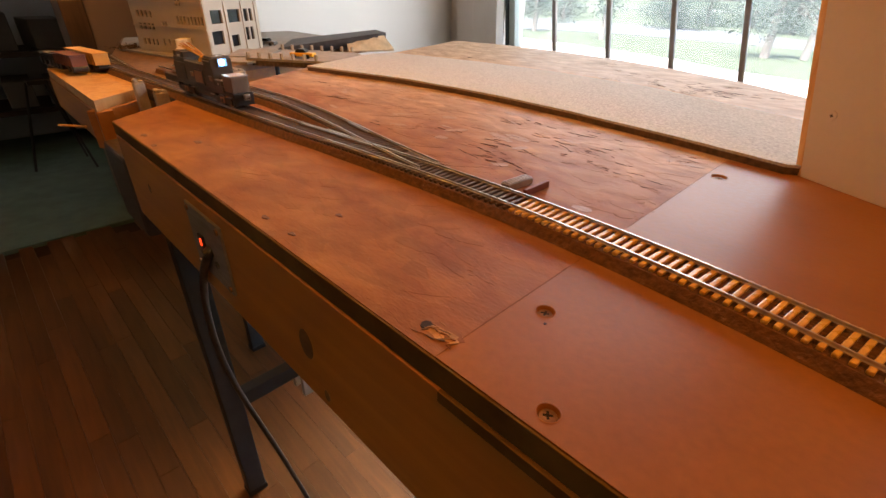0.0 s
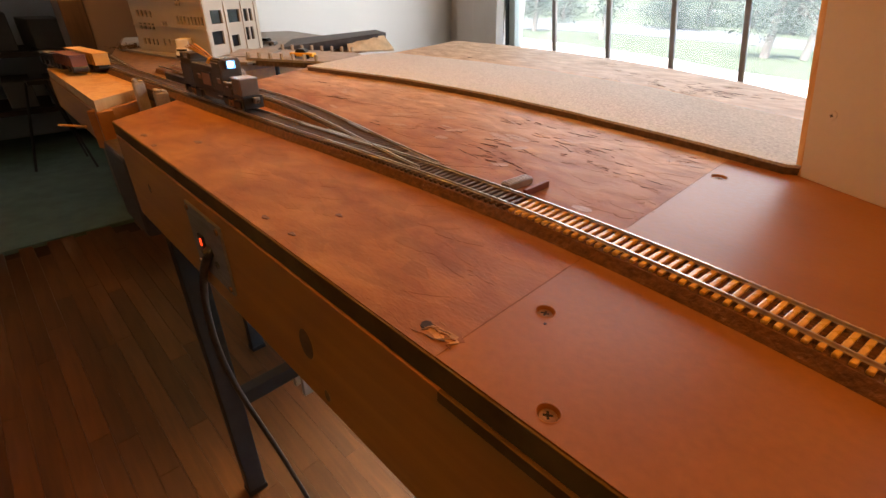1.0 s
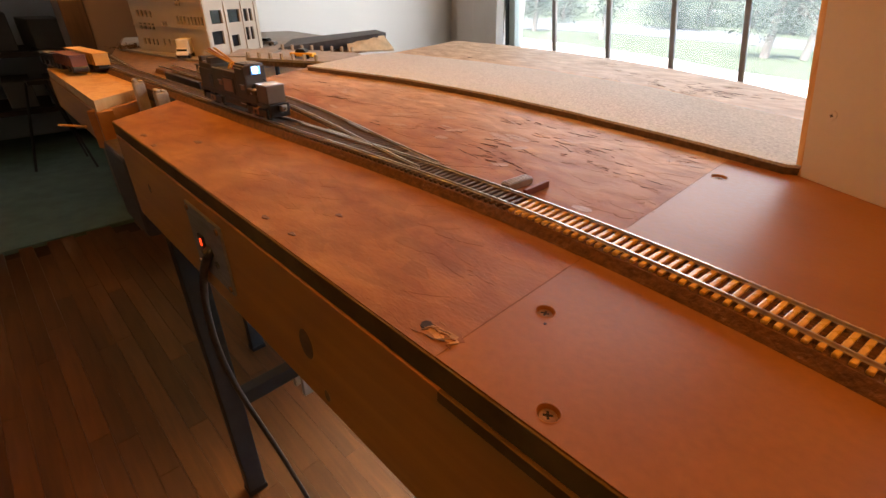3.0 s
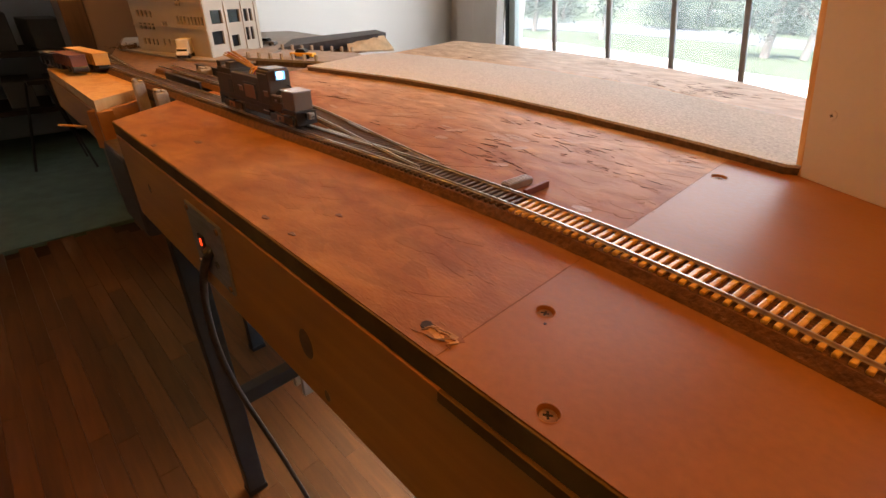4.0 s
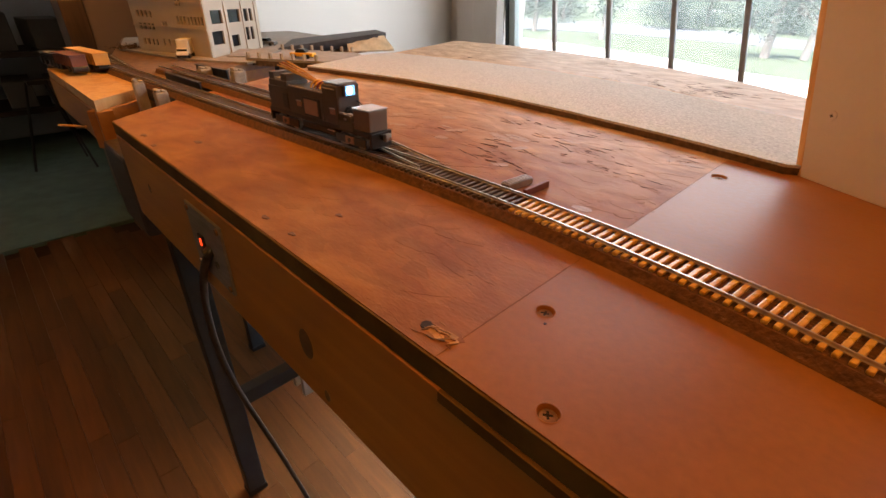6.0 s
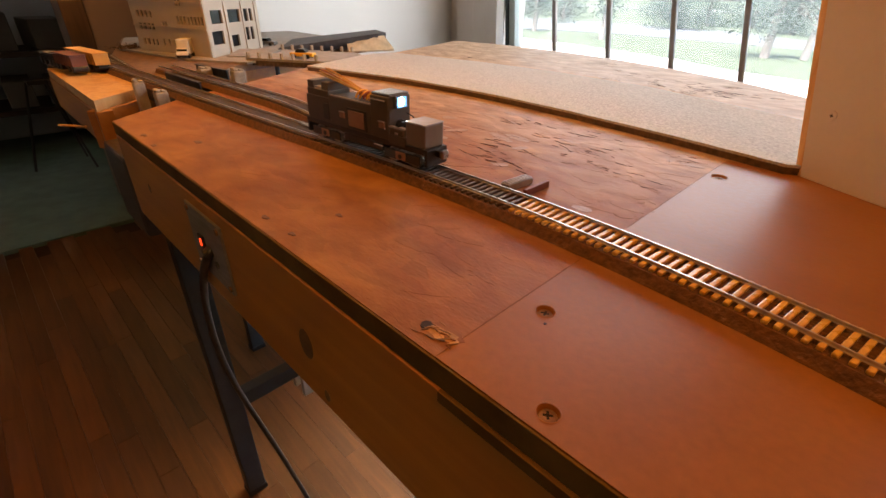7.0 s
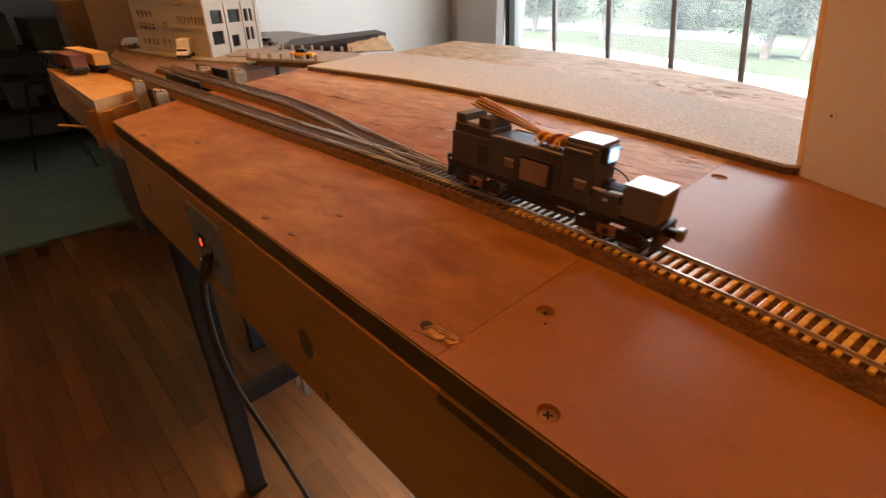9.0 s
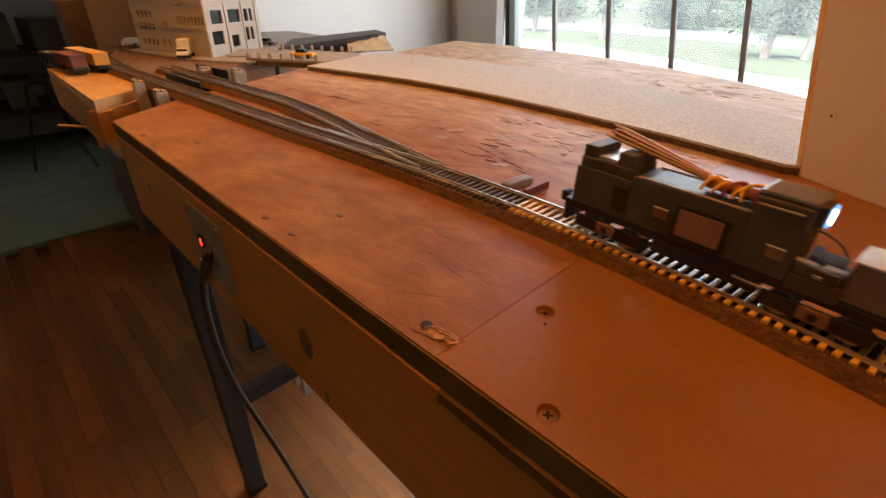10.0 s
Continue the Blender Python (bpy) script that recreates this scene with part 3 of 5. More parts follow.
for spot in SCREWS:
    screw(*spot)
bx("nail_hole", (-0.0757, -0.0745, 0.1244, 0.1256, 0.0002, 0.0006), HOLE, module, 0.0002)
# low dark discs: the dents' shade is put into their colour
for dx, dy, dr in ((-0.249, 0.0877, 0.0045), (-0.2186, 0.0885, 0.004), (-0.2215, 0.1213, 0.0042), (-0.4855, 0.0863, 0.006), (-0.4324, 0.1144, 0.007), (-0.4464, 0.0831, 0.005)):
    bm = bmesh.new()
    bmesh.ops.create_cone(bm, cap_ends=True, segments=14, radius1=dr, radius2=dr * 0.7, depth=0.0006)
    for v in bm.verts:
        a = math.atan2(v.co.y, v.co.x)
        v.co.x *= 0.85 + 0.12 * math.sin(2 * a + dx * 90)
        v.co.y *= 0.42 + 0.10 * math.sin(3 * a + dx * 50)
    bmesh.ops.translate(bm, vec=(0, 0, 0.0003), verts=bm.verts)
    ob = part("sunken_screw", bm, mat("dent_shade_brown", (0.15, 0.06, 0.03), 0.6, vary=0.4, scale=200), module, "sunken screw under cracked paint")
    ob.matrix_basis = pose(dx, dy, 0)
# torn-out hole with bare wood: a ragged hollow of splinters round a dark bolt hole
def ragged(name, cx, cy, rx, ry, turn, z, material, label, phase, parent=module):
    bm = bmesh.new()
    ring = []
    for i in range(48):
        a = 2 * math.pi * i / 48
        k = 0.78 + 0.14 * math.sin(2 * a + phase) + 0.09 * math.sin(5 * a + 2 * phase) + 0.05 * math.sin(11 * a + phase)
        ring.append((rx * k * math.cos(a), ry * k * math.sin(a)))
    slab(bm, ring, 0.0001, z)
    ob = part(name, bm, material, parent, label)
    ob.matrix_basis = pose(cx, cy, 0, 0, 0, turn)
    return ob


ragged("paint_rim", -0.1035, 0.0895, 0.0135, 0.0074, 8, 0.0003, OSB, "cracked paint rim", 0.4)
ragged("torn_patch", -0.1000, 0.0892, 0.0090, 0.0046, 12, 0.0004, RAW_WOOD, "torn bare wood round a bolt hole", 1.9)
bm = bmesh.new()
bmesh.ops.create_cone(bm, cap_ends=True, segments=24, radius1=0.0027, radius2=0.0024, depth=0.0006)
ob = part("bolt_hole", bm, HOLE, module, "dark bolt hole")
ob.matrix_basis = pose(-0.1085, 0.0888, 0.0004)
rs = random.Random(14)
for k in range(22):
    w, ln = rs.uniform(0.0001, 0.0004), rs.uniform(0.0008, 0.0030)
    ob = bx("splinter", (-ln, ln, -w, w, 0.0003, 0.0005 + rs.uniform(0.0001, 0.0006)), (RAW_WOOD, OSB, KNOT, RAW_WOOD)[k % 4], module)
    ob.matrix_basis = pose(-0.0995 + rs.gauss(0, 0.0042), 0.0890 + rs.gauss(0, 0.0019), 0, 0, rs.uniform(-8, 8), rs.uniform(-30, 70))
# connector plate, switch, plug
plate = thing("connector_plate", "brushed metal plate with a lit red switch on the fascia", "switch plate", pose(-0.331, 0.0763, -0.0495))
bm = bmesh.new()
box(bm, -0.033, 0.033, -0.0022, -0.0002, -0.028, 0.028, 0.0007)
part("plate", bm, PLATE, plate)
for sx, sz in ((-0.0285, 0.0235), (0.0285, -0.0235), (0.0285, 0.0235), (-0.0285, -0.0235)):
    bm = bmesh.new()
    rod(bm, (sx, -0.0034, sz), (sx, -0.002, sz), 0.0024, seg=12)
    part("plate_screw", bm, STEEL, plate)
bx("switch_body", (-0.0150, -0.0045, -0.0040, -0.002, -0.0035, 0.0075), BLACK_PLASTIC, plate, 0.001)
bx("rocker", (-0.0094, -0.0068, -0.0050, -0.0039, -0.0010, 0.0052), RED_GLOW, plate, 0.0008, "glowing red rocker switch")
bm = bmesh.new()
rod(bm, (0.003, -0.0075, -0.003), (0.003, -0.002, -0.002), 0.0036, 0.0046, 14)
rod(bm, (0.012, -0.0034, -0.010), (0.012, -0.002, -0.010), 0.0030, seg=12)
part("plug", bm, BLACK_PLASTIC, plate, "black plug")
cord = tagged(tube("power_cord", [(-0.3290, 0.0745, -0.0515), (-0.3217, 0.0712, -0.0500), (-0.3375, 0.0705, -0.0645), (-0.3512, 0.0705, -0.0808), (-0.3758, 0.0712, -0.1186), (-0.4053, 0.0760, -0.1769), (-0.4338, 0.0840, -0.2407), (-0.4521, 0.0980, -0.3246), (-0.4568, 0.1200, -0.4230), (-0.4507, 0.1500, -0.5860), (-0.4010, 0.1650, -0.7155), (-0.2500, 0.2000, -0.7158)], 0.0033, BLACK_RUBBER),
              "black power cord hanging from the fascia plug to the floor", "cord")


CLAMP = mat("pale_clamp_metal", (0.45, 0.43, 0.40), 0.4, 0.3, vary=0.2)


def trestle(x, y, depth, label, top, clamp=False):
    """A pair of slim legs with a cross rail."""
    t = thing("leg_frame", label, "legs", pose(x, y, 0), "module legs")
    for yy in (0.0, depth):
        low = FLOOR_Z + 0.006 if yy == 0.0 or not clamp else -0.505
        bx("leg", (-0.011, 0.011, yy - 0.016, yy + 0.016, low, top), LEG_PAINT, t, 0.002)
        if low < -0.6:
            bx("foot", (-0.013, 0.013, yy - 0.018, yy + 0.018, FLOOR_Z, FLOOR_Z + 0.012), BLACK_RUBBER, t, 0.002, "black rubber foot")
    if clamp:
        for x0, x1 in ((-0.022, -0.0115), (0.0115, 0.022)):
            bx("clamp_plate", (x0, x1, depth - 0.020, depth + 0.022, -0.545, -0.488), CLAMP, t, 0.002, "pale metal clamp plate")
        bx("clamp_bridge", (-0.022, 0.022, depth + 0.004, depth + 0.022, -0.560, -0.546), LEG_PAINT, t, 0.002)
    bx("cross_rail", (-0.0112, 0.0112, 0.0165, depth - 0.0165, -0.50, -0.472), LEG_PAINT, t, 0.002)
    return t


trestle(-0.622, 0.120, 0.138, "slim dark slate leg with cross rail and pale clamp", -0.0985, True)
trestle(-0.02, 0.300, 0.30, "slim dark slate legs with a cross rail under the module", -0.0985)

# ---------------------------------------------------------------- roadway strip over the deck
road_strip = thing("roadway_strip", "grey speckled roadway strip with a brown fibre edge", "model road")
bm = bmesh.new()
outline = [(-0.735, 0.400), (-0.545, 0.444), (-0.4376, 0.4525), (-0.344, 0.4535), (-0.2617, 0.4480), (-0.193, 0.4405), (-0.137, 0.4335), (-0.052, 0.4185),
           (-0.040, 0.425), (-0.05, 0.60), (-0.268, 0.672), (-0.430, 0.685), (-0.591, 0.677), (-0.806, 0.634), (-0.800, 0.560), (-0.757, 0.462)]
slab(bm, outline, 0.0004, 0.0058)
part("fibre_base", bm, FELT_EDGE, road_strip, "brown fibre edge")
bm = bmesh.new()
slab(bm, outline, 0.0059, 0.0082)
part("surface", bm, GREY_FELT, road_strip, "grey speckled surface")

# cream board standing on the deck before the window
board = thing("backdrop_board", "cream painted plywood board standing on the deck", "board", pose(-0.0415, 0.4225, 0.0003, 0, 0, -29.0))


def board_part(name, x0, x1, y0, y1, material, label=""):
    """A sheet whose end is cut at a slant, its foot flat on the deck."""
    ob = bx(name, (x0, x1, y0, y1, 0.0, 0.34), material, board, 0.0004, label)
    ob.data.transform(Matrix(((1, 0, -0.262, 0), (0, 1, 0, 0), (0, 0, 1, 0), (0, 0, 0, 1))))
    return ob


board_part("board_face", 0.001, 0.20, 0.0, 0.0035, PANEL_PAINT)
board_part("board_edge", -0.0040, 0.0008, 0.0003, 0.0036, PLY_EDGE, "bare plywood edge strip")
board_part("board_core", 0.0, 0.20, 0.0037, 0.011, PLY_EDGE, "bare plywood edge")
SX, SZ = 0.0050, 0.0475
bm = bmesh.new()
rod(bm, (SX, -0.0007, SZ), (SX, 0.0005, SZ), 0.0034, 0.0036, seg=20)
part("board_screw", bm, PANEL_PAINT, board, "painted-over screw")
bm = bmesh.new()
for a in (20, 110):
    box(bm, -0.0013, 0.0013, -0.0011, -0.0006, -0.00025, 0.00025, m=pose(SX, 0, SZ, 0, a, 0))
part("screw_pit", bm, HOLE, board)


# ---------------------------------------------------------------- track
def rail_profile(bm, path):
    """A foot, web and head swept along a path."""
    shape = ((0.0009, 0.00795), (0.0009, 0.0082), (0.0003, 0.0084), (0.0003, 0.0089), (0.00048, 0.0090), (0.00048, 0.0097))
    shape = list(shape) + [(-o, z) for o, z in reversed(shape)]
    rings = []
    for i, (x, y) in enumerate(path):
        a, b = path[max(0, i - 1)], path[min(len(path) - 1, i + 1)]
        d = Vector((b[0] - a[0], b[1] - a[1])).normalized()
        rings.append([bm.verts.new((x - d.y * o, y + d.x * o, z)) for o, z in shape])
    n = len(shape)
    for p, q in zip(rings, rings[1:]):
        for i in range(n):
            bm.faces.new((p[i], p[(i + 1) % n], q[(i + 1) % n], q[i]))
    bm.faces.new(rings[0])
    bm.faces.new(list(reversed(rings[-1])))
    bmesh.ops.recalc_face_normals(bm, faces=bm.faces)


def lay_track(name, label, path_y, x0, x1, steps, gauge=0.0182, bed=True):
    t = thing(name, label, "railway track")
    xs = [x0 + (x1 - x0) * i / steps for i in range(steps + 1)]
    if bed:
        bm = bmesh.new()
        sweep(bm, [(x, path_y(x)) for x in xs], 0.0178, 0.0003, 0.0060, 0.0146)
        part("roadbed", bm, CORK, t, "brown cork roadbed")
    for side in (-1, 1):
        line = []
        for x in xs:
            a = math.atan2(path_y(x + 0.004) - path_y(x - 0.004), 0.008)
            line.append((x - math.sin(a) * side * gauge / 2, path_y(x) + math.cos(a) * side * gauge / 2))
        bm = bmesh.new()
        rail_profile(bm, line)
        part("rail", bm, RAIL, t, "polished nickel rail")
    return t


main = lay_track("main_track", "model railway track on cork with dark ties, then tan ties", track_y, -1.08, 0.40, 160)
side = lay_track("siding_track", "curved diverging model track with dark ties", siding_y, -0.86, -0.235, 70)

bm = bmesh.new()
box(bm, -0.00125, 0.00125, -0.0136, 0.0136, 0.0061, 0.0081, 0.00065)
tie_mesh = bpy.data.meshes.new("tie")
bm.to_mesh(tie_mesh)
bm.free()
tie_light = tie_mesh.copy()
tie_mesh.materials.append(TIE_DARK)
tie_light.materials.append(TIE_BROWN)


def lay_ties(track, path_y, x0, x1, pitch, rnd=random.Random(3)):
    x = x0
    while x < x1:
        ob = new("tie", tie_light if x > -0.151 else tie_mesh)
        ob.parent = track
        a = math.atan2(path_y(x + 0.004) - path_y(x - 0.004), 0.008)
        ob.matrix_basis = pose(x, path_y(x), 0, 0, 0, math.degrees(a) + rnd.uniform(-1.5, 1.5))
        x += pitch + rnd.uniform(-0.00012, 0.00012)


lay_ties(main, track_y, -0.92, 0.14, 0.0049)
lay_ties(side, siding_y, -0.80, -0.275, 0.0049)
# frog, points and guard rails of the turnout
for pts, nm in (([(-0.30, track_y(-0.30) + 0.0062), (-0.36, track_y(-0.36) + 0.0066), (-0.40, track_y(-0.40) + 0.0066)], "guard_rail"),
                ([(-0.335, siding_y(-0.335) + 0.0062), (-0.375, siding_y(-0.375) + 0.0064)], "guard_rail"),
                ([(-0.335, track_y(-0.335) + 0.0100), (-0.352, track_y(-0.352) + 0.0108), (-0.366, track_y(-0.366) + 0.0112)], "frog")):
    bm = bmesh.new()
    sweep(bm, pts, 0.0006, 0.0080, 0.0096)
    part(nm, bm, RAIL, side)

# turnout motor block and strip beside the track
blk = thing("switch_machine", "small grey ribbed block beside the rail", "switch machine", pose(-0.1771, 0.2405, 0, 0, 0, 85))
bx("block", (-0.0127, 0.0127, -0.0038, 0.0038, 0.0002, 0.0052), mat("grey_plastic", (0.30, 0.27, 0.25), 0.5), blk, 0.0008)
for i in range(4):
    bx("rib", (-0.0117, 0.0117, -0.0034 + i * 0.0019, -0.0025 + i * 0.0019, 0.0052, 0.0060), mat("grey_plastic", (0.36, 0.33, 0.30), 0.5), blk)
ob = bx("wood_offcut", (-0.0135, 0.0135, -0.0014, 0.0014, 0.0002, 0.0050), mat("rust_offcut", (0.22, 0.07, 0.045), 0.6), None, 0.0005)
ob.matrix_basis = pose(-0.1626, 0.2432, 0, 0, 0, 89)
tagged(ob, "rust-red painted wood offcut beside the rail", "wood strip")

# ---------------------------------------------------------------- far module
far = thing("far_layout_module", "second pine-framed model railway module with brown scenery", "model railway")
bm = bmesh.new()
slab(bm, [(-0.742, 0.1595), (-0.80, 0.262), (-0.870, 0.352), (-0.955, 0.60), (-1.0, 0.765), (-1.465, 0.765), (-1.465, 0.30), (-1.12, 0.20), (-1.075, 0.095), (-1.0, 0.095), (-1.0, 0.147)], -0.012, 0.0)
part("deck", bm, GRAVEL, far, "brown painted scenery base")
bm = bmesh.new()
slab(bm, [(-0.677, 0.085), (-0.7415, 0.1588), (-0.9992, 0.1462), (-0.9992, 0.085)], -0.012, 0.0006)
part("front_board", bm, PINE_END, far, "bare pine board along the front")
bx("fascia", (-1.0, -0.6775, 0.0835, 0.1015, -0.058, -0.0125), PINE, far, 0.001)
bx("rear_fascia", (-1.075, -1.003, 0.0935, 0.1115, -0.075, -0.0125), DARK_WOOD, far, 0.001)
ob = bx("end_board", (-0.017, 0.0, 0.0, 0.235, -0.058, -0.0125), PINE, far, 0.001)
ob.matrix_basis = pose(-0.6795, 0.0870, 0, 0, 0, 37.5)
bm = bmesh.new()
sweep(bm, [(-0.812, 0.258), (-0.884, 0.352), (-0.968, 0.60)], 0.008, -0.100, -0.0124)
part("side_board", bm, PINE, far, "varnished pine board under the deck's side")
bx("clamp_block", (-0.668, -0.574, 0.078, 0.100, -0.140, -0.042), DARK_WOOD, far, 0.006, "dark stained bracket")
bm = bmesh.new()
rod(bm, (-0.775, 0.081, -0.048), (-0.825, 0.058, -0.052), 0.0018, seg=10)
part("dowel", bm, PINE_END, far, "pale wooden dowel")
trestle(-1.00, 0.30, 0.30, "slim dark slate legs under the far module", -0.0125)


def pier(x, y, w, d, top, label):
    t = thing("bridge_pier", label, "bridge pier", pose(x, y, 0), "bridge piers")
    bm = bmesh.new()
    vs = box(bm, -w / 2, w / 2, -d / 2, d / 2, -0.097, top * 0.72, 0.002)
    part("shaft", bm, STONE, t)
    for oy, h in ((-0.25, 1.0), (0.25, 0.86)):
        bm = bmesh.new()
        box(bm, -w * 0.42, w * 0.42, oy * d - d * 0.2, oy * d + d * 0.2, top * 0.72, top * h, 0.002)
        part("cap", bm, STONE, t)


pier(-0.703, 0.141, 0.011, 0.013, 0.017, "pale cast stone bridge pier at the module gap")
pier(-0.634, 0.146, 0.014, 0.014, 0.014, "pale cast stone bridge pier at the module gap")
pier(-0.722, 0.277, 0.016, 0.018, 0.017, "pale cast stone bridge pier beyond the siding")
pier(-0.797, 0.257, 0.016, 0.018, 0.012, "pale cast stone bridge pier beyond the siding")


def girder(a, b, label):
    t = thing("plate_girder", label, "bridge girder", None, "bridge girders")
    bm = bmesh.new()
    sweep(bm, [a, b], 0.0012, -0.012, 0.0085)
    part("web", bm, GIRDER, t)
    for z in (-0.013, 0.0086):
        bm = bmesh.new()
        sweep(bm, [a, b], 0.003, z, z + 0.0012)
        part("flange", bm, GIRDER, t)


girder((-0.790, 0.199), (-0.672, 0.205), "black plate girder beside the main track")
girder((-0.845, 0.262), (-0.752, 0.274), "black plate girder beside the siding")
bm = bmesh.new()
sweep(bm, [(-0.80, track_y(-0.80)), (-0.60, track_y(-0.60))], 0.017, -0.014, -0.0002)
tagged(link("bridge_deck", bm, GIRDER), "black bridge deck under the track across the gap", "bridge")
bm = bmesh.new()
sweep(bm, [(-0.86, siding_y(-0.86)), (-0.66, siding_y(-0.66))], 0.016, -0.014, -0.0002)
tagged(link("bridge_deck", bm, GIRDER), "black bridge deck under the siding across the gap", "bridge")
for i, (y0, y1) in enumerate(((0.163, 0.176), (0.150, 0.192), (0.140, 0.205))):
    def yard(x, y0=y0, y1=y1):
        f = min(max((-0.80 - x) / 0.5, 0), 1)
        return track_y(x) + (0.018 + 0.022 * i) * f
    t = lay_track("yard_track", "rust-brown yard track on the far module", yard, -1.10, -0.86, 20, bed=False)
    lay_ties(t, yard, -1.09, -0.88, 0.0085)
    t.matrix_basis = pose(0, 0, -0.0048)

# street, ramp and road bridge of the town
bm = bmesh.new()
slab(bm, [(-0.860, 0.352), (-0.965, 0.286), (-1.21, 0.235), (-1.46, 0.305), (-1.46, 0.76), (-1.005, 0.76), (-0.968, 0.60), (-0.93, 0.50)], 0.0003, 0.0040)
street = tagged(link("model_street", bm, ROAD), "grey model street on the far module", "model road")
bridge = thing("road_bridge", "grey model road bridge with post railings across the gap", "model bridge")
bm = bmesh.new()
slab(bm, [(-0.885, 0.362), (-0.757, 0.446), (-0.757, 0.4615), (-0.803, 0.560), (-0.840, 0.570), (-0.970, 0.480), (-0.945, 0.44)], 0.0045, 0.0085)
part("roadway", bm, ROAD, bridge)
bm = bmesh.new()
sweep(bm, [(-0.885, 0.3645), (-0.760, 0.448)], 0.0016, -0.004, 0.0044)
part("side_beam", bm, FELT_EDGE, bridge, "brown side beam")
for n, (a, b) in ((7, ((-0.882, 0.366), (-0.772, 0.440))), (8, ((-0.966, 0.478), (-0.845, 0.567)))):
    for i in range(n):
        f = i / (n - 1)
        x, y = a[0] + (b[0] - a[0]) * f, a[1] + (b[1] - a[1]) * f
        bx("railing_post", (x - 0.0024, x + 0.0024, y - 0.0024, y + 0.0024, 0.0086, 0.0185), STONE, bridge, 0.0005)
for x, y in ((-0.845, 0.40), (-0.80, 0.43)):
    bm = bmesh.new()
    rod(bm, (x, y, -0.09), (x, y, 0.0044), 0.004, seg=10)
    part("column", bm, GIRDER, bridge, "dark bridge column")
# board added to give the bluish-white reflection down in the gap
bm = bmesh.new()
box(bm, -0.97, -0.70, 0.30, 0.62, -0.11, -0.098)
tagged(link("gap_shelf", bm, mat("gap_gleam_blue", (0.50, 0.52, 0.55), 0.25)), "added grey-blue board for the pale reflection in the gap", "shelf")

ramp = thing("road_ramp", "dark asphalt ramp with a ragged cloth skirt", "model road")
bm = bmesh.new()
slab(bm, [(-0.985, 0.480), (-0.918, 0.690), (-0.925, 0.72), (-1.01, 0.755), (-1.15, 0.60)], 0.0042, [0.010, 0.0335, 0.0345, 0.0345, 0.010])
part("asphalt", bm, ASPHALT, ramp, "dark grey asphalt top")
rnd = random.Random(8)
bm = bmesh.new()
low, up = [], []
for i in range(19):
    f = i / 18
    x, y, z = -0.985 + 0.070 * f, 0.478 + 0.211 * f, 0.009 + 0.0235 * f
    o = 0.0022 + 0.0012 * math.sin(i * 2.1)
    up.append((bm.verts.new((x + o, y - o, z)), bm.verts.new((x + o + 0.001, y - o, z))))
    d = z * (0.80 + 0.10 * math.sin(i * 1.7) + 0.08 * rnd.random())
    low.append((bm.verts.new((x + o * 1.6, y - o * 1.6, z - d)), bm.verts.new((x + o * 1.6 + 0.001, y - o * 1.6, z - d))))
for i in range(18):
    bm.faces.new((up[i][0], up[i + 1][0], low[i + 1][0], low[i][0]))
    bm.faces.new((up[i][1], low[i][1], low[i + 1][1], up[i + 1][1]))
    bm.faces.new((low[i][0], low[i + 1][0], low[i + 1][1], low[i][1]))
part("slate_skirt", bm, SKIRT_BLUE, ramp, "ragged slate-grey cloth skirt", True)
bm = bmesh.new()
slab(bm, [(-0.9370, 0.618), (-0.9155, 0.682), (-0.913, 0.705), (-0.878, 0.705), (-0.888, 0.66), (-0.915, 0.607)], 0.0003, [0.017, 0.028, 0.030, 0.004, 0.003, 0.003])
part("cream_skirt", bm, SKIRT_CREAM, ramp, "crumpled cream cloth")

# building
BC, BU, BV = Vector((-0.950, 0.328, 0.0042)), Vector((-0.597, 0.802, 0)), Vector((-0.957, -0.29, 0))
building = thing("office_building", "beige multi-storey model office building with dark windows", "model building")
BH, BW, BL, BT = 0.175, 0.192, 0.220, 0.004


def facade(name, origin, along, length, openings, out):
    """A wall with recessed window openings: openings are (u0, u1, z0, z1)."""
    us = sorted({0.0, length, *[o[0] for o in openings], *[o[1] for o in openings]})
    zs = sorted({0.0, BH, *[o[2] for o in openings], *[o[3] for o in openings]})
    bm = bmesh.new()
    for u0, u1 in zip(us, us[1:]):
        for z0, z1 in zip(zs, zs[1:]):
            c = ((u0 + u1) / 2, (z0 + z1) / 2)
            if any(o[0] < c[0] < o[1] and o[2] < c[1] < o[3] for o in openings):
                continue
            q = [origin + along * u + Vector((0, 0, z)) for u, z in ((u0, z0), (u1, z0), (u1, z1), (u0, z1))]
            fr = [bm.verts.new(p) for p in q]
            bk = [bm.verts.new(p - out * BT) for p in q]
            bm.faces.new(fr)
            bm.faces.new(list(reversed(bk)))
            for i in range(4):
                j = (i + 1) % 4
                bm.faces.new((fr[i], bk[i], bk[j], fr[j]))
    bmesh.ops.recalc_face_normals(bm, faces=bm.faces)
    wall = part(name, bm, BUILDING, building)
    for u0, u1, z0, z1 in openings:
        bm = bmesh.new()
        p = [origin - out * (BT * 0.75) + along * u + Vector((0, 0, z)) for u, z in ((u0, z0), (u1, z0), (u1, z1), (u0, z1))]
        q = [v - out * 0.0015 for v in p]
        f = [bm.verts.new(v) for v in p]
        g = [bm.verts.new(v) for v in q]
        bm.faces.new(f)
        for i in range(4):
            j = (i + 1) % 4
            bm.faces.new((f[i], g[i], g[j], f[j]))
        part("window", bm, GLASS_DARK, wall)
    return wall


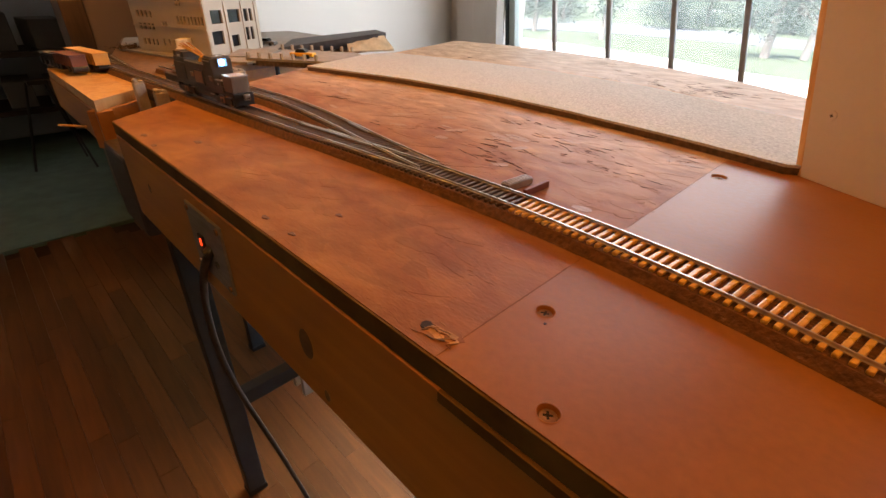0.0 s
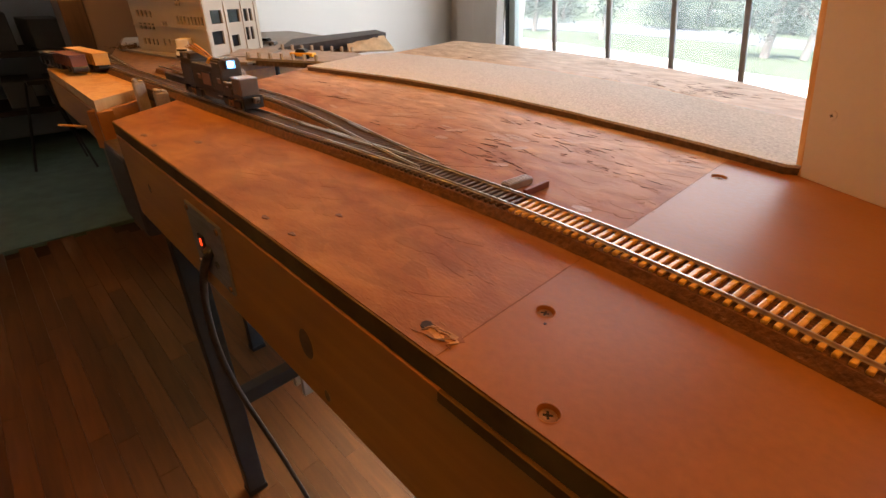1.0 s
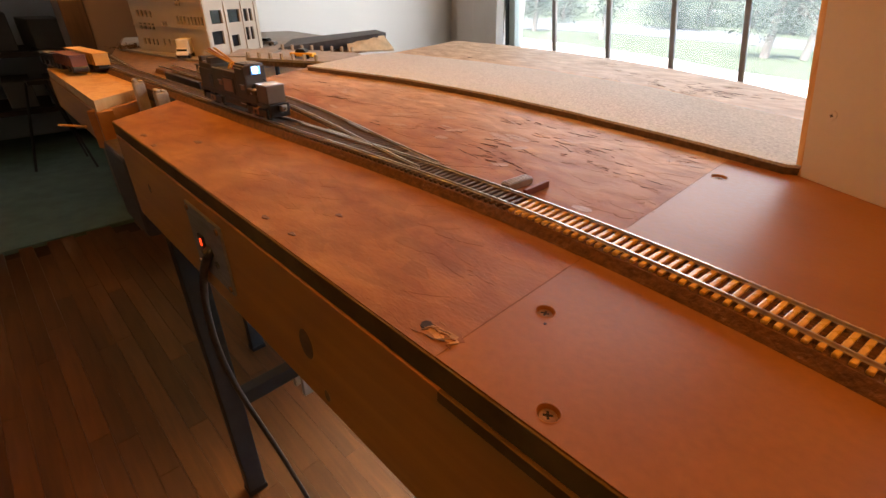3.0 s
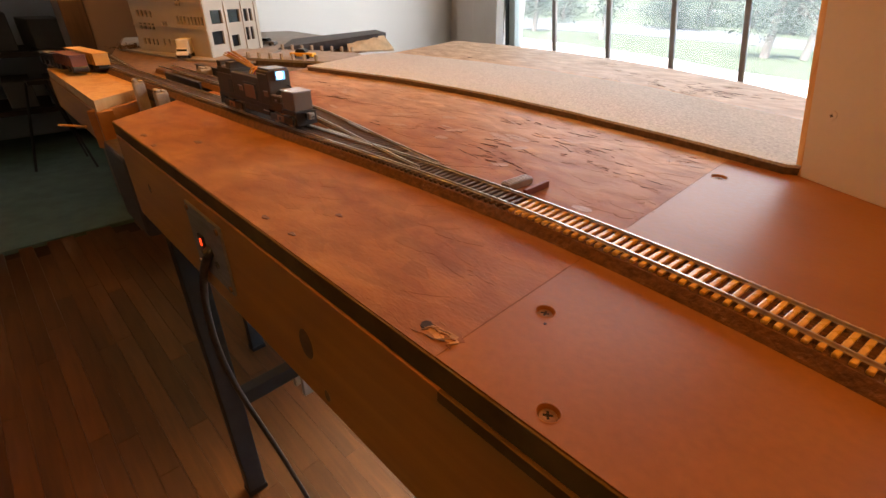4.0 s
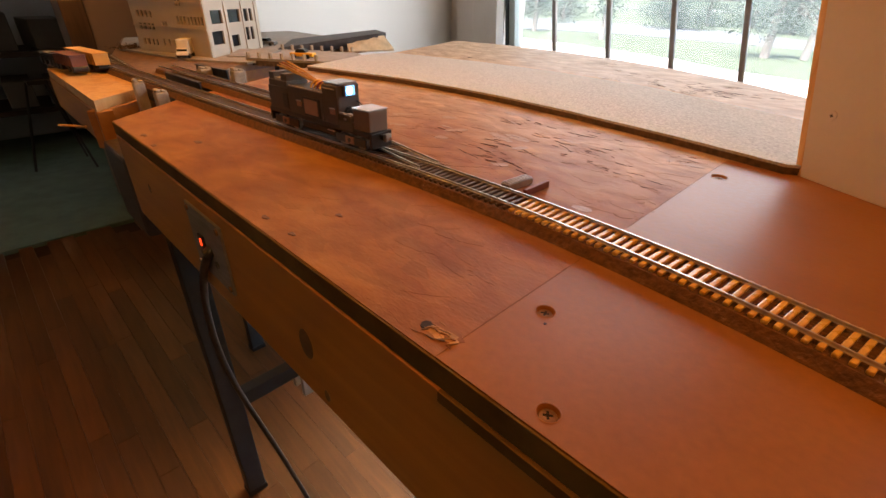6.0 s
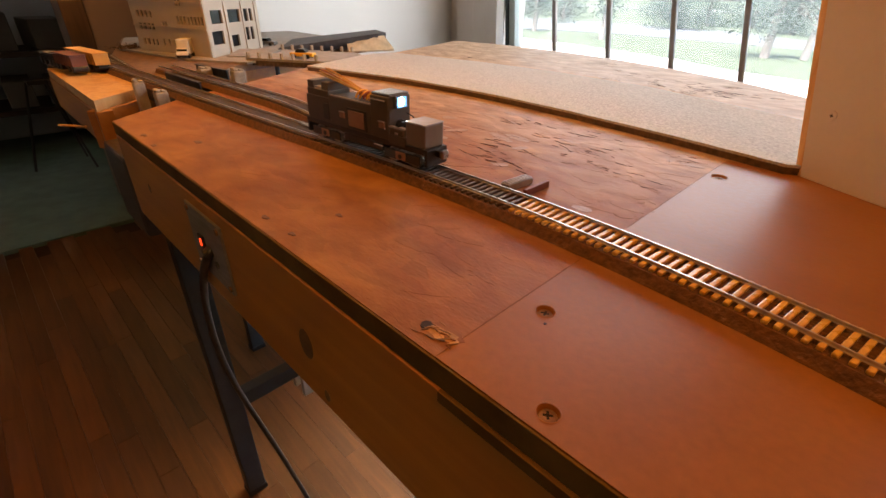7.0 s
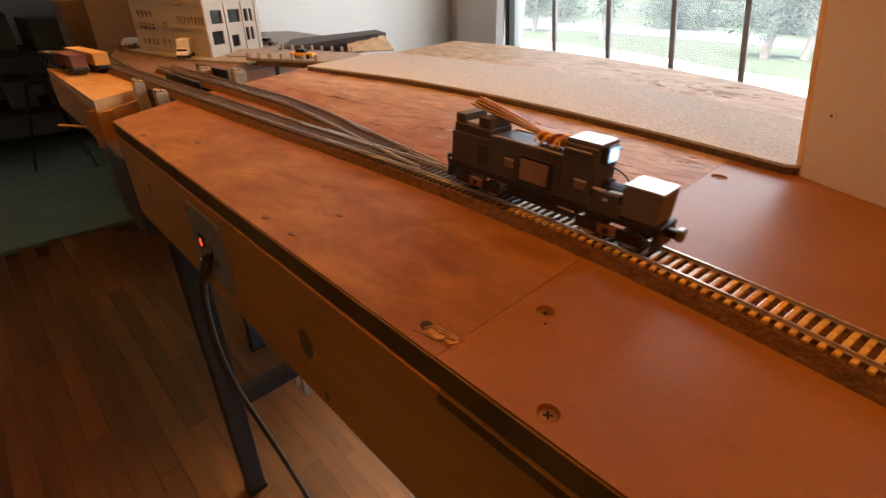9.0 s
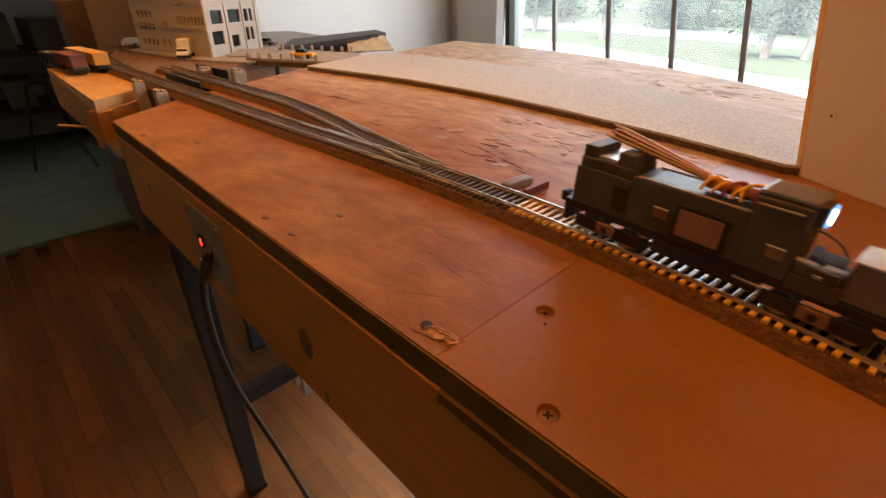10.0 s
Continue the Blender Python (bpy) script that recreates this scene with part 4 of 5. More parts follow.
right_open = []
for z0, z1 in ((0.098, 0.120), (0.055, 0.078), (0.135, 0.157)):
    right_open += [(0.019, 0.056, z0, z1), (0.076, 0.118, z0, z1), (0.134, 0.150, z0, z1), (0.155, 0.167, z0, z1)]
right_open += [(0.013, 0.050, 0.020, 0.043), (0.076, 0.103, 0.012, 0.033), (0.130, 0.146, 0.020, 0.044), (0.151, 0.163, 0.020, 0.044)]
left_open = [(0.006 + 0.0098 * i, 0.0115 + 0.0098 * i, 0.053, 0.067) for i in range(8)]
left_open += [(0.060 + 0.0095 * i, 0.0655 + 0.0095 * i, 0.084, 0.098) for i in range(2)] + [(0.006 + 0.0098 * i, 0.0115 + 0.0098 * i, 0.120, 0.134) for i in range(8)]
left_open += [(0.113 + 0.010 * i, 0.118 + 0.010 * i, 0.046, 0.056) for i in range(2)] + [(0.100 + 0.016 * i, 0.105 + 0.016 * i, 0.012, 0.025) for i in range(3)]
for z0 in (0.012, 0.040, 0.062, 0.090):
    left_open += [(0.155 + 0.013 * i, 0.162 + 0.013 * i, z0, z0 + 0.011) for i in range(4)]
facade("wall_front", BC, BU, BW, right_open, Vector((0.802, 0.597, 0)))
facade("wall_side", BC, BV, BL, left_open, Vector((0.29, -0.957, 0)))
for u in (0.0655, 0.126, 0.178):
    bm = bmesh.new()
    p = BC + BU * u + Vector((0.802, 0.597, 0)) * 0.0012
    box(bm, -0.002, 0.002, -0.001, 0.001, 0, BH, m=Matrix.Translation(p) @ pose(0, 0, 0, 0, 0, 126.7))
    part("pilaster", bm, BUILDING, building)
for z in (0.047, 0.090, 0.130):
    bm = bmesh.new()
    p = BC + BV * (BL / 2) + Vector((0.29, -0.957, 0)) * 0.001
    box(bm, -BL / 2, BL / 2, -0.001, 0.001, z - 0.0012, z + 0.0012, m=Matrix.Translation(p) @ pose(0, 0, 0, 0, 0, 196.9))
    part("string_course", bm, BUILDING, building)
bm = bmesh.new()
corners = [BC, BC + BU * BW, BC + BU * BW + BV * BL, BC + BV * BL]
slab(bm, [(c.x, c.y) for c in corners], BH + 0.0042, BH + 0.010)
part("roof", bm, BUILDING, building)
bm = bmesh.new()
inner = [c + (BC + BU * BW / 2 + BV * BL / 2 - c) * 0.12 for c in corners]
slab(bm, [(c.x, c.y) for c in inner], 0.0044, BH + 0.004)
part("core", bm, BLACK_PLASTIC, building)
# plinth steps by the building's corner
bm = bmesh.new()
slab(bm, [(-0.945, 0.352), (-0.905, 0.40), (-0.93, 0.455), (-0.985, 0.395)], 0.0043, [0.006, 0.006, 0.013, 0.013])
tagged(link("paved_ramp", bm, ROAD), "low grey paved ramp before the building", "model road")


# ---------------------------------------------------------------- model vehicles
def model_car(name, m, body, top, label, l=0.046, w=0.019):
    c = thing(name, label, "model car", m)
    bm = bmesh.new()
    box(bm, -l / 2, l / 2, -w / 2, w / 2, 0.003, 0.0095, 0.0018)
    part("body", bm, body, c)
    bm = bmesh.new()
    vs = box(bm, -l * 0.28, l * 0.2, -w * 0.42, w * 0.42, 0.0095, 0.0155, 0.0015)
    for v in bm.verts:
        if v.co.z > 0.013:
            v.co.x *= 0.72
    part("cabin", bm, top, c)
    for wx, wy in itertools.product((-l * 0.3, l * 0.3), (-w / 2, w / 2)):
        bm = bmesh.new()
        rod(bm, (wx, wy - 0.0015, 0.0035), (wx, wy + 0.0015, 0.0035), 0.0035, seg=12)
        part("wheel", bm, BLACK_RUBBER, c)
    return c


model_car("model_taxi", pose(-0.822, 0.443, 0.0086, 0, 0, 35), CAR_YELLOW, BLACK_PLASTIC, "yellow model car with a dark roof on the road bridge", 0.044, 0.018)
model_car("model_sedan", pose(-1.098, 0.507, 0.0042, 0, 0, 35), CAR_GREY, GLASS_DARK, "dark grey model car parked by the building", 0.046, 0.019)
van = thing("model_van", "white model delivery van on the street", "model van", pose(-0.985, 0.292, 0.0042, 0, 0, -32))
bx("cargo_box", (-0.030, 0.004, -0.0105, 0.0105, 0.006, 0.031), CAR_WHITE, van, 0.0012)
bm = bmesh.new()
box(bm, 0.0045, 0.020, -0.010, 0.010, 0.005, 0.017, 0.0016)
for v in bm.verts:
    if v.co.z > 0.012 and v.co.x > 0.012:
        v.co.x -= 0.004
part("cab", bm, CAR_WHITE, van)
bx("windscreen", (0.0125, 0.0175, -0.0088, 0.0088, 0.0115, 0.0155), GLASS_DARK, van, 0.0008)
bx("chassis", (-0.029, 0.019, -0.008, 0.008, 0.003, 0.0055), BLACK_PLASTIC, van)
for wx, wy in itertools.product((-0.02, 0.012), (-0.0095, 0.0095)):
    bm = bmesh.new()
    rod(bm, (wx, wy - 0.0015, 0.004), (wx, wy + 0.0015, 0.004), 0.004, seg=12)
    part("wheel", bm, BLACK_RUBBER, van)


def freight_car(name, x, y, turn, length, width, height, paint, label, hopper=False):
    c = thing(name, label, "freight car", pose(x, y, 0.0049, 0, 0, turn))
    bm = bmesh.new()
    box(bm, -length / 2, length / 2, -width / 2, width / 2, 0.008, height, 0.001)
    part("body", bm, paint, c)
    for i in range(9):
        u = -length / 2 + length * (i + 0.5) / 9
        bx("side_rib", (u - 0.001, u + 0.001, -width / 2 - 0.001, width / 2 + 0.001, 0.009, height - 0.001), paint, c)
    bx("roof" if not hopper else "rim", (-length / 2 - 0.001, length / 2 + 0.001, -width / 2 - 0.001, width / 2 + 0.001, height, height + 0.0022), paint, c, 0.0006)
    bx("underframe", (-length / 2, length / 2, -width * 0.3, width * 0.3, 0.004, 0.008), BLACK_PLASTIC, c)
    for bxx in (-length * 0.34, length * 0.34):
        for o in (-0.008, 0.008):
            bm = bmesh.new()
            rod(bm, (bxx + o, -0.010, 0.005), (bxx + o, 0.010, 0.005), 0.005, seg=12)
            part("wheelset", bm, BLACK_PLASTIC, c)
    return c


freight_car("boxcar", -0.940, 0.1345, 8, 0.112, 0.021, 0.0235, BOXCAR, "orange-yellow model boxcar on a yard track")
freight_car("hopper_car", -0.918, 0.1085, 8, 0.070, 0.020, 0.0225, HOPPER, "oxide-brown model hopper car on the front yard track", True)
freight_car("gondola_car", -1.000, 0.0990, 8, 0.060, 0.018, 0.017, GIRDER, "black model freight car at the yard's end", True)
shrub = thing("model_shrub", "low brown lichen shrub by the yard", "model shrub", pose(-1.20, 0.25, 0.004))
bm = bmesh.new()
rs = random.Random(5)
for _ in range(420):
    c = Vector((rs.gauss(0, 0.012), rs.gauss(0, 0.014), abs(rs.gauss(0, 0.0035))))
    u = Vector((rs.gauss(0, 1), rs.gauss(0, 1), rs.gauss(0, 1))).normalized() * rs.uniform(0.0010, 0.0022)
    v = u.orthogonal().normalized() * 0.0010
    bm.faces.new([bm.verts.new(c + q) for q in (-u, v, u, -v)])
part("foliage", bm, KNOT, shrub)

# ---------------------------------------------------------------- dim far room
shelf = thing("storage_shelf", "dim storage shelf with pale boxes along the far wall", "shelf", pose(-3.5, 0.0, FLOOR_Z + 0.006))
for z in (0.22, 0.50):
    bx("shelf_board", (-0.2, 0.2, -1.1, 0.55, z, z + 0.025), DARK_WOOD, shelf, 0.003)
for yy in (-1.08, -0.3, 0.53):
    for xx in (-0.18, 0.18):
        bx("post", (xx - 0.02, xx + 0.02, yy - 0.02, yy + 0.02, 0, 0.5), DARK_WOOD, shelf, 0.002)
rs = random.Random(12)
yy = -1.0
while yy < 0.45:
    w, h = rs.uniform(0.10, 0.22), rs.uniform(0.1, 0.22)
    for z in (0.246, 0.526):
        ob = bx("storage_box", (-0.14, 0.14, 0, w, 0, h * rs.uniform(0.7, 1.0)), CLUTTER, None, 0.006)
        ob.matrix_basis = pose(-3.5, yy, FLOOR_Z + 0.007 + z, 0, 0, rs.uniform(-6, 6))
        tagged(ob, "dusty pale storage box on the far shelf", "box", "boxes on the shelf")
    yy += w + rs.uniform(0.03, 0.1)
stool = thing("easel_stand", "thin dark folding stand on the green carpet", "stand", pose(-3.0, 0.22, FLOOR_Z + 0.007))
for ax, ay in ((-0.12, 0.1), (0.12, 0.1), (0.0, -0.14)):
    bm = bmesh.new()
    rod(bm, (ax, ay, 0), (ax * 0.3, ay * 0.3, 0.42), 0.006, seg=8)
    part("leg", bm, BLACK_PLASTIC, stool)
bx("top_plate", (-0.04, 0.04, -0.04, 0.04, 0.41, 0.43), BLACK_PLASTIC, stool, 0.004)
pend = thing("pendant_lamp", "glowing amber pendant lamp in the far room", "lamp", pose(-2.10, 0.27, 0.117) @ Matrix.Scale(0.7, 4))
bm = bmesh.new()
rod(bm, (0, 0, -0.06), (0, 0, 0.06), 0.12, 0.05, 20)
part("shade", bm, LAMP_GLOW, pend, "glowing amber shade")
bm = bmesh.new()
rod(bm, (0, 0, 0.06), (0, 0, 2.33), 0.004, seg=8)
part("rod", bm, BLACK_PLASTIC, pend)
# housings and stems added for the two unseen lamps
ceil = thing("ceiling_lamp", "square warm ceiling lamp assumed out of view", "lamp", pose(-0.72, 0.20, 0.78))
bx("housing", (-0.17, 0.17, -0.17, 0.17, 0.0, 0.10), FRAME_WHITE, ceil, 0.01)
bx("stem", (-0.01, 0.01, -0.01, 0.01, 0.10, 0.97), BLACK_PLASTIC, ceil)
second = thing("ceiling_lamp", "square warm ceiling lamp assumed out of view", "lamp", pose(0.55, -0.05, 1.34))
bx("housing", (-0.2, 0.2, -0.2, 0.2, 0.0, 0.10), FRAME_WHITE, second, 0.01)
bx("stem", (-0.01, 0.01, -0.01, 0.01, 0.10, 0.41), BLACK_PLASTIC, second)


# ---------------------------------------------------------------- locomotive
def build_loco():
    """Origin on the rail top at the middle of its length; it runs towards +x."""
    t = thing("locomotive", "unpainted dark grey model diesel locomotive with loose orange wires", "model locomotive")
    C, W = 0.0735, 0.0125

    def lb(name, x0, x1, y0, y1, z0, z1, material, bevel=0.0006, label="", parent=None):
        return bx(name, (x0 - C, x1 - C, y0, y1, z0, z1), material, parent or t, bevel, label)

    lb("sill", -0.002, 0.1468, -0.0118, 0.0118, 0.0125, 0.0165, LOCO_BLACK)
    shell = lb("rear_cab", 0.0, 0.033, -W, W, 0.0165, 0.0365, LOCO_GREY)
    lb("rear_roof", 0.0015, 0.0325, -0.0119, 0.0119, 0.0365, 0.0420, LOCO_GREY, 0.0008, parent=t)
    for x0, x1, z in ((0.002, 0.0105, 0.0478), (0.0225, 0.0322, 0.0482)):
        lb("roof_box", x0, x1, -0.0112, 0.0112, 0.042, z, LOCO_GREY, 0.0006)
    lb("roof_plate", 0.0112, 0.0220, -0.0105, 0.0105, 0.0422, 0.0438, GLOSS_TOP, 0.0002, "bright bare metal plate")
    lb("door", 0.0245, 0.0325, -W - 0.0004, -W + 0.0003, 0.0195, 0.0320, LOCO_BLACK, 0.0001, "dark doorway")
    hood = lb("hood", 0.0332, 0.0880, -W, W, 0.0165, 0.0392, LOCO_GREY, 0.0008)
    for y0, y1 in ((-W, -W + 0.0014), (W - 0.0014, W)):
        lb("hood_lip", 0.036, 0.0878, y0, y1, 0.0393, 0.0402, LOCO_LIGHT, 0.0002, "pale lip along the hood's top edge")
    lb("hood_well", 0.040, 0.086, -0.0095, 0.0095, 0.0393, 0.0397, LOCO_BLACK, 0.0001, "open dark hood top")
    pf = lb("panel_frame", 0.0585, 0.0835, -W - 0.0008, -W + 0.0003, 0.0175, 0.0335, LOCO_BLACK, 0.0002)
    lb("side_panel", 0.0605, 0.0805, -W - 0.0014, -W - 0.0007, 0.0195, 0.0318, LOCO_PANEL, 0.0002, "rust-brown side panel", pf)
    for x, z in ((0.0480, 0.0285), (0.0985, 0.0290)):
        lb("hatch", x, x + 0.0065, -W - 0.0009, -W + 0.0003, z - 0.0045, z, LOCO_PANEL, 0.0003, "small brown hatch")
        lb("hatch_ledge", x - 0.0003, x + 0.0068, -W - 0.0016, -W, z + 0.0001, z + 0.0007, LOCO_LIGHT, 0.0002)
    lb("cab", 0.0882, 0.1085, -W, W, 0.0165, 0.0470, LOCO_GREY, 0.0009)
    lb("cab_roof", 0.0880, 0.1092, -0.0105, 0.0105, 0.0470, 0.0492, CAB_TOP, 0.0009, "smooth dark cab roof that mirrors the sky")
    lb("cab_ledge", 0.0890, 0.1060, -W - 0.0009, -W + 0.0002, 0.0440, 0.0448, LOCO_LIGHT, 0.0002)
    lb("cab_front", 0.1086, 0.1092, -0.0112, 0.0112, 0.0225, 0.0385, LOCO_GREY, 0.0002)
    head = lb("lamp_housing", 0.1086, 0.1120, -0.0062, 0.0062, 0.0390, 0.0476, LOCO_GREY, 0.0008)
    bm = bmesh.new()
    rod(bm, (0.1122 - C, -0.001, 0.0434), (0.1128 - C, -0.001, 0.0434), 0.0032, 0.0028, 20)
    part("headlight", bm, HEADLIGHT, head, "bright bluish-white headlight")
    lb("lens", 0.1121, 0.1126, -0.0052, 0.0046, 0.0396, 0.0470, HALO, 0.0002, "square blue-lit lens", head)
    bm = bmesh.new()
    rod(bm, (0.114 - C, -0.002, 0.0250), (0.124 - C, -0.002, 0.0250), 0.0050, seg=14)
    rod(bm, (0.112 - C, -0.002, 0.0250), (0.115 - C, -0.002, 0.0250), 0.0065, seg=14)
    part("motor", bm, LOCO_BLACK, t, "exposed black motor", False)
    lb("front_platform", 0.1087, 0.1270, -W, W, 0.0145, 0.0215, LOCO_GREY, 0.0008)
    lb("step_box", 0.1095, 0.1250, -W + 0.0002, -0.0065, 0.0215, 0.0265, LOCO_GREY, 0.0008)
    lb("bare_tab", 0.1185, 0.1255, -0.0110, -0.0070, 0.0265, 0.0276, LOCO_LIGHT, 0.0003, "bare metal tab")
    lb("bare_tab", 0.1090, 0.1160, -0.0120, -0.0085, 0.0265, 0.0274, LOCO_LIGHT, 0.0003, "bare metal tab")
    lb("tab_mark", 0.1165, 0.1195, -W - 0.0004, -W + 0.0004, 0.0225, 0.0240, LOCO_LIGHT, 0.0001)
    nose = lb("nose_box", 0.1265, 0.1470, -0.0108, 0.0100, 0.0165, 0.0328, mat("tan_grey_nose", (0.165, 0.125, 0.092), 0.5, vary=0.2), 0.0012, "tan-grey nose box")
    lb("nose_top", 0.1262, 0.1472, -0.0111, 0.0103, 0.0328, 0.0338, GLOSS_TOP, 0.0005, "glossy top, sky reflection in its pale colour", nose)
    for x in (0.1482, -0.0035):
        s = 1 if x > 0 else -1
        lb("pilot", x - 0.0015, x + 0.0015, -0.0115, 0.0115, 0.0035, 0.0165, LOCO_BLACK, 0.0006)
        lb("coupler", min(x, x + s * 0.009), max(x, x + s * 0.009), -0.0022, 0.0022, 0.0105, 0.0150, LOCO_BLACK, 0.0008, "knuckle coupler")
        lb("coupler_head", min(x + s * 0.0065, x + s * 0.0105), max(x + s * 0.0065, x + s * 0.0105), -0.0036, 0.0036, 0.0100, 0.0165, WHEEL if s > 0 else LOCO_BLACK, 0.0014)
    lb("fuel_tank", 0.050, 0.100, -0.0115, 0.0115, 0.0055, 0.0125, LOCO_BLACK, 0.0015)
    lb("bright_strip", 0.0900, 0.1010, -0.0122, -0.0112, 0.0098, 0.0108, LOCO_LIGHT, 0.0002)
    lb("bright_strip", 0.0440, 0.0480, -0.0122, -0.0112, 0.0110, 0.0120, LOCO_LIGHT, 0.0002)
    for bxx in (0.0245, 0.1225):
        truck = lb("truck", bxx - 0.0200, bxx + 0.0200, -0.0124, -0.0108, 0.0030, 0.0105, LOCO_BLACK, 0.0009)
        lb("truck_side", bxx - 0.0200, bxx + 0.0200, 0.0108, 0.0124, 0.0030, 0.0105, LOCO_BLACK, 0.0009, "", truck)
        lb("journal", bxx - 0.0055, bxx + 0.0055, -0.0136, -0.0124, 0.0040, 0.0105, LOCO_PANEL, 0.0008, "rust-brown journal cover", truck)
        bm = bmesh.new()
        rod(bm, (bxx - C, -0.0141, 0.0070), (bxx - C, -0.0135, 0.0070), 0.0019, seg=10)
        part("journal_cap", bm, LOCO_BLACK, truck)
        for o in (-0.0125, 0.0125):
            bm = bmesh.new()
            for sy in (-1, 1):
                rod(bm, (0, sy * 0.0078, 0), (0, sy * 0.0102, 0), 0.0056, seg=20)
                rod(bm, (0, sy * 0.0072, 0), (0, sy * 0.0080, 0), 0.0064, seg=20)
            rod(bm, (0, -0.008, 0), (0, 0.008, 0), 0.0014, seg=8)
            for sy in (-1, 1):
                for k in range(4):
                    a = k * math.pi / 2
                    rod(bm, (0.0036 * math.cos(a), sy * 0.0101, 0.0036 * math.sin(a)), (0.0036 * math.cos(a), sy * 0.0104, 0.0036 * math.sin(a)), 0.0010, seg=6)
            w = part("wheelset", bm, WHEEL, t, "shiny nickel wheelset")
            w.location = (bxx + o - C, 0, 0.0057)
            wheelsets.append(w)
    # bundle of loose wires: tied at its front end, splayed towards the rear
    rw = random.Random(2)
    for i in range(16):
        o, q = rw.uniform(-0.0035, 0.0035), rw.uniform(-0.001, 0.004)
        m = (WIRE_ORANGE, WIRE_YELLOW, WIRE_YELLOW, WIRE_RED, WIRE_ORANGE)[i % 5] if i != 5 else WIRE_YELLOW
        tube("wire", [(0.090 - C, o * 0.3, 0.0420), (0.080 - C, o * 0.3, 0.0425), (0.066 - C, o * 0.4, 0.0435 + q * 0.3), (0.045 - C, o + 0.001, 0.0465 + q * 0.7),
                      (0.022 - C, o * 1.4 + 0.001, 0.0500 + q), (0.007 - C + rw.uniform(0, 0.007), o * 1.7 + 0.001, 0.0518 + q)], 0.00058, m, t, "thin insulated wire")
    bm = bmesh.new()
    rod(bm, (0.064 - C, 0, 0.0436), (0.088 - C, 0, 0.0424), 0.0032, 0.0024, 14)
    part("heat_shrink", bm, WIRE_ORANGE, t, "orange sleeve round the wires", True)
    # loops added to carry the knot's highlight
    for k in range(6):
        x, a, h = 0.064 + 0.0042 * k + rw.uniform(-0.0015, 0.0015), rw.uniform(-0.004, 0.004), rw.uniform(0.0455, 0.0490)
        tube("wire", [(x - C, -0.0065, 0.0405), (x + a - C, -0.005, h - 0.002), (x + 0.004 - C, rw.uniform(-0.003, 0.002), h), (x + 0.007 - a - C, 0.004, h - 0.003), (x + 0.006 - C, 0.006, 0.0405)],
             0.00075, (KNOT_YELLOW, KNOT_YELLOW, WIRE_RED)[k % 3], t, "wire loop added for the bundle's bright knot")
    tube("wire", [(0.108 - C, 0.008, 0.034), (0.116 - C, 0.009, 0.033), (0.121 - C, 0.008, 0.030), (0.123 - C, 0.006, 0.026)], 0.00045, LOCO_BLACK, t, "thin black wire")
    return t


wheelsets = []
loco = build_loco()
LOCO_SIZE, LOCO_LONG, LOCO_TALL, SILL = 0.905, 1.01, 1.08, 0.0125
for piece in loco.children_recursive:
    if piece in wheelsets:
        piece.data.transform(Matrix.Scale(LOCO_SIZE, 4))
        piece.location = Vector((piece.location.x * LOCO_LONG, piece.location.y, piece.location.z)) * LOCO_SIZE
        continue
    points = piece.data.splines[0].points if piece.type == "CURVE" else piece.data.vertices
    for v in points:
        z = v.co.z if v.co.z < SILL else SILL + (v.co.z - SILL) * LOCO_TALL
        v.co.x, v.co.y, v.co.z = v.co.x * LOCO_LONG * LOCO_SIZE, v.co.y * LOCO_SIZE, z * LOCO_SIZE

# ---------------------------------------------------------------- loose strands and splits of the deck
def strand(bm, x, y, length, width, turn, lift, thick, rnd):
    """One flat splintered flake, one long edge a little raised."""
    c, s = math.cos(turn), math.sin(turn)
    n = 4
    edge = []
    for i in range(n):
        f = i / (n - 1)
        edge.append(((f - 0.5) * length + rnd.gauss(0, 0.0009), width * 0.5 * (1 - 0.5 * abs(2 * f - 1) ** 4) * rnd.uniform(0.8, 1.1)))
    top_a = [bm.verts.new((x + c * u - s * w, y + s * u + c * w, 0.00006 + thick + lift)) for u, w in edge]
    top_b = [bm.verts.new((x + c * u + s * w, y + s * u - c * w, 0.00006 + thick * 0.5)) for u, w in edge]
    low_a = [bm.verts.new((x + c * u - s * w, y + s * u + c * w, -0.0002)) for u, w in edge]
    low_b = [bm.verts.new((x + c * u + s * w, y + s * u - c * w, -0.0002)) for u, w in edge]
    for i in range(n - 1):
        bm.faces.new((top_a[i], top_b[i], top_b[i + 1], top_a[i + 1]))
        bm.faces.new((low_a[i], top_a[i], top_a[i + 1], low_a[i + 1]))
        bm.faces.new((top_b[i], low_b[i], low_b[i + 1], top_b[i + 1]))


def rear_spot(rnd):
    """A place on the rough stretch behind the tracks, or behind the roadway."""
    while True:
        x = -0.66 + 0.56 * rnd.random() ** 0.7
        y = rnd.uniform(0.24, 0.44) if rnd.random() < 0.72 else rnd.uniform(0.70, 0.95)
        if y > 0.5:
            x = rnd.uniform(-0.85, -0.15)
            if y < 1.0 - 0.30 * max(0, (x + 0.55)) ** 1.0 - 0.03 * (x > -0.4) - 0.04:
                return x, y
        elif y > siding_y(x) + 0.028 and not (-0.21 < x < -0.14 and y < 0.29) and y < 0.402 + 0.04 * min(1, max(0, (x + 0.72) / 0.2)) - 0.10 * max(0, x + 0.2) - 0.006:
            return x, y


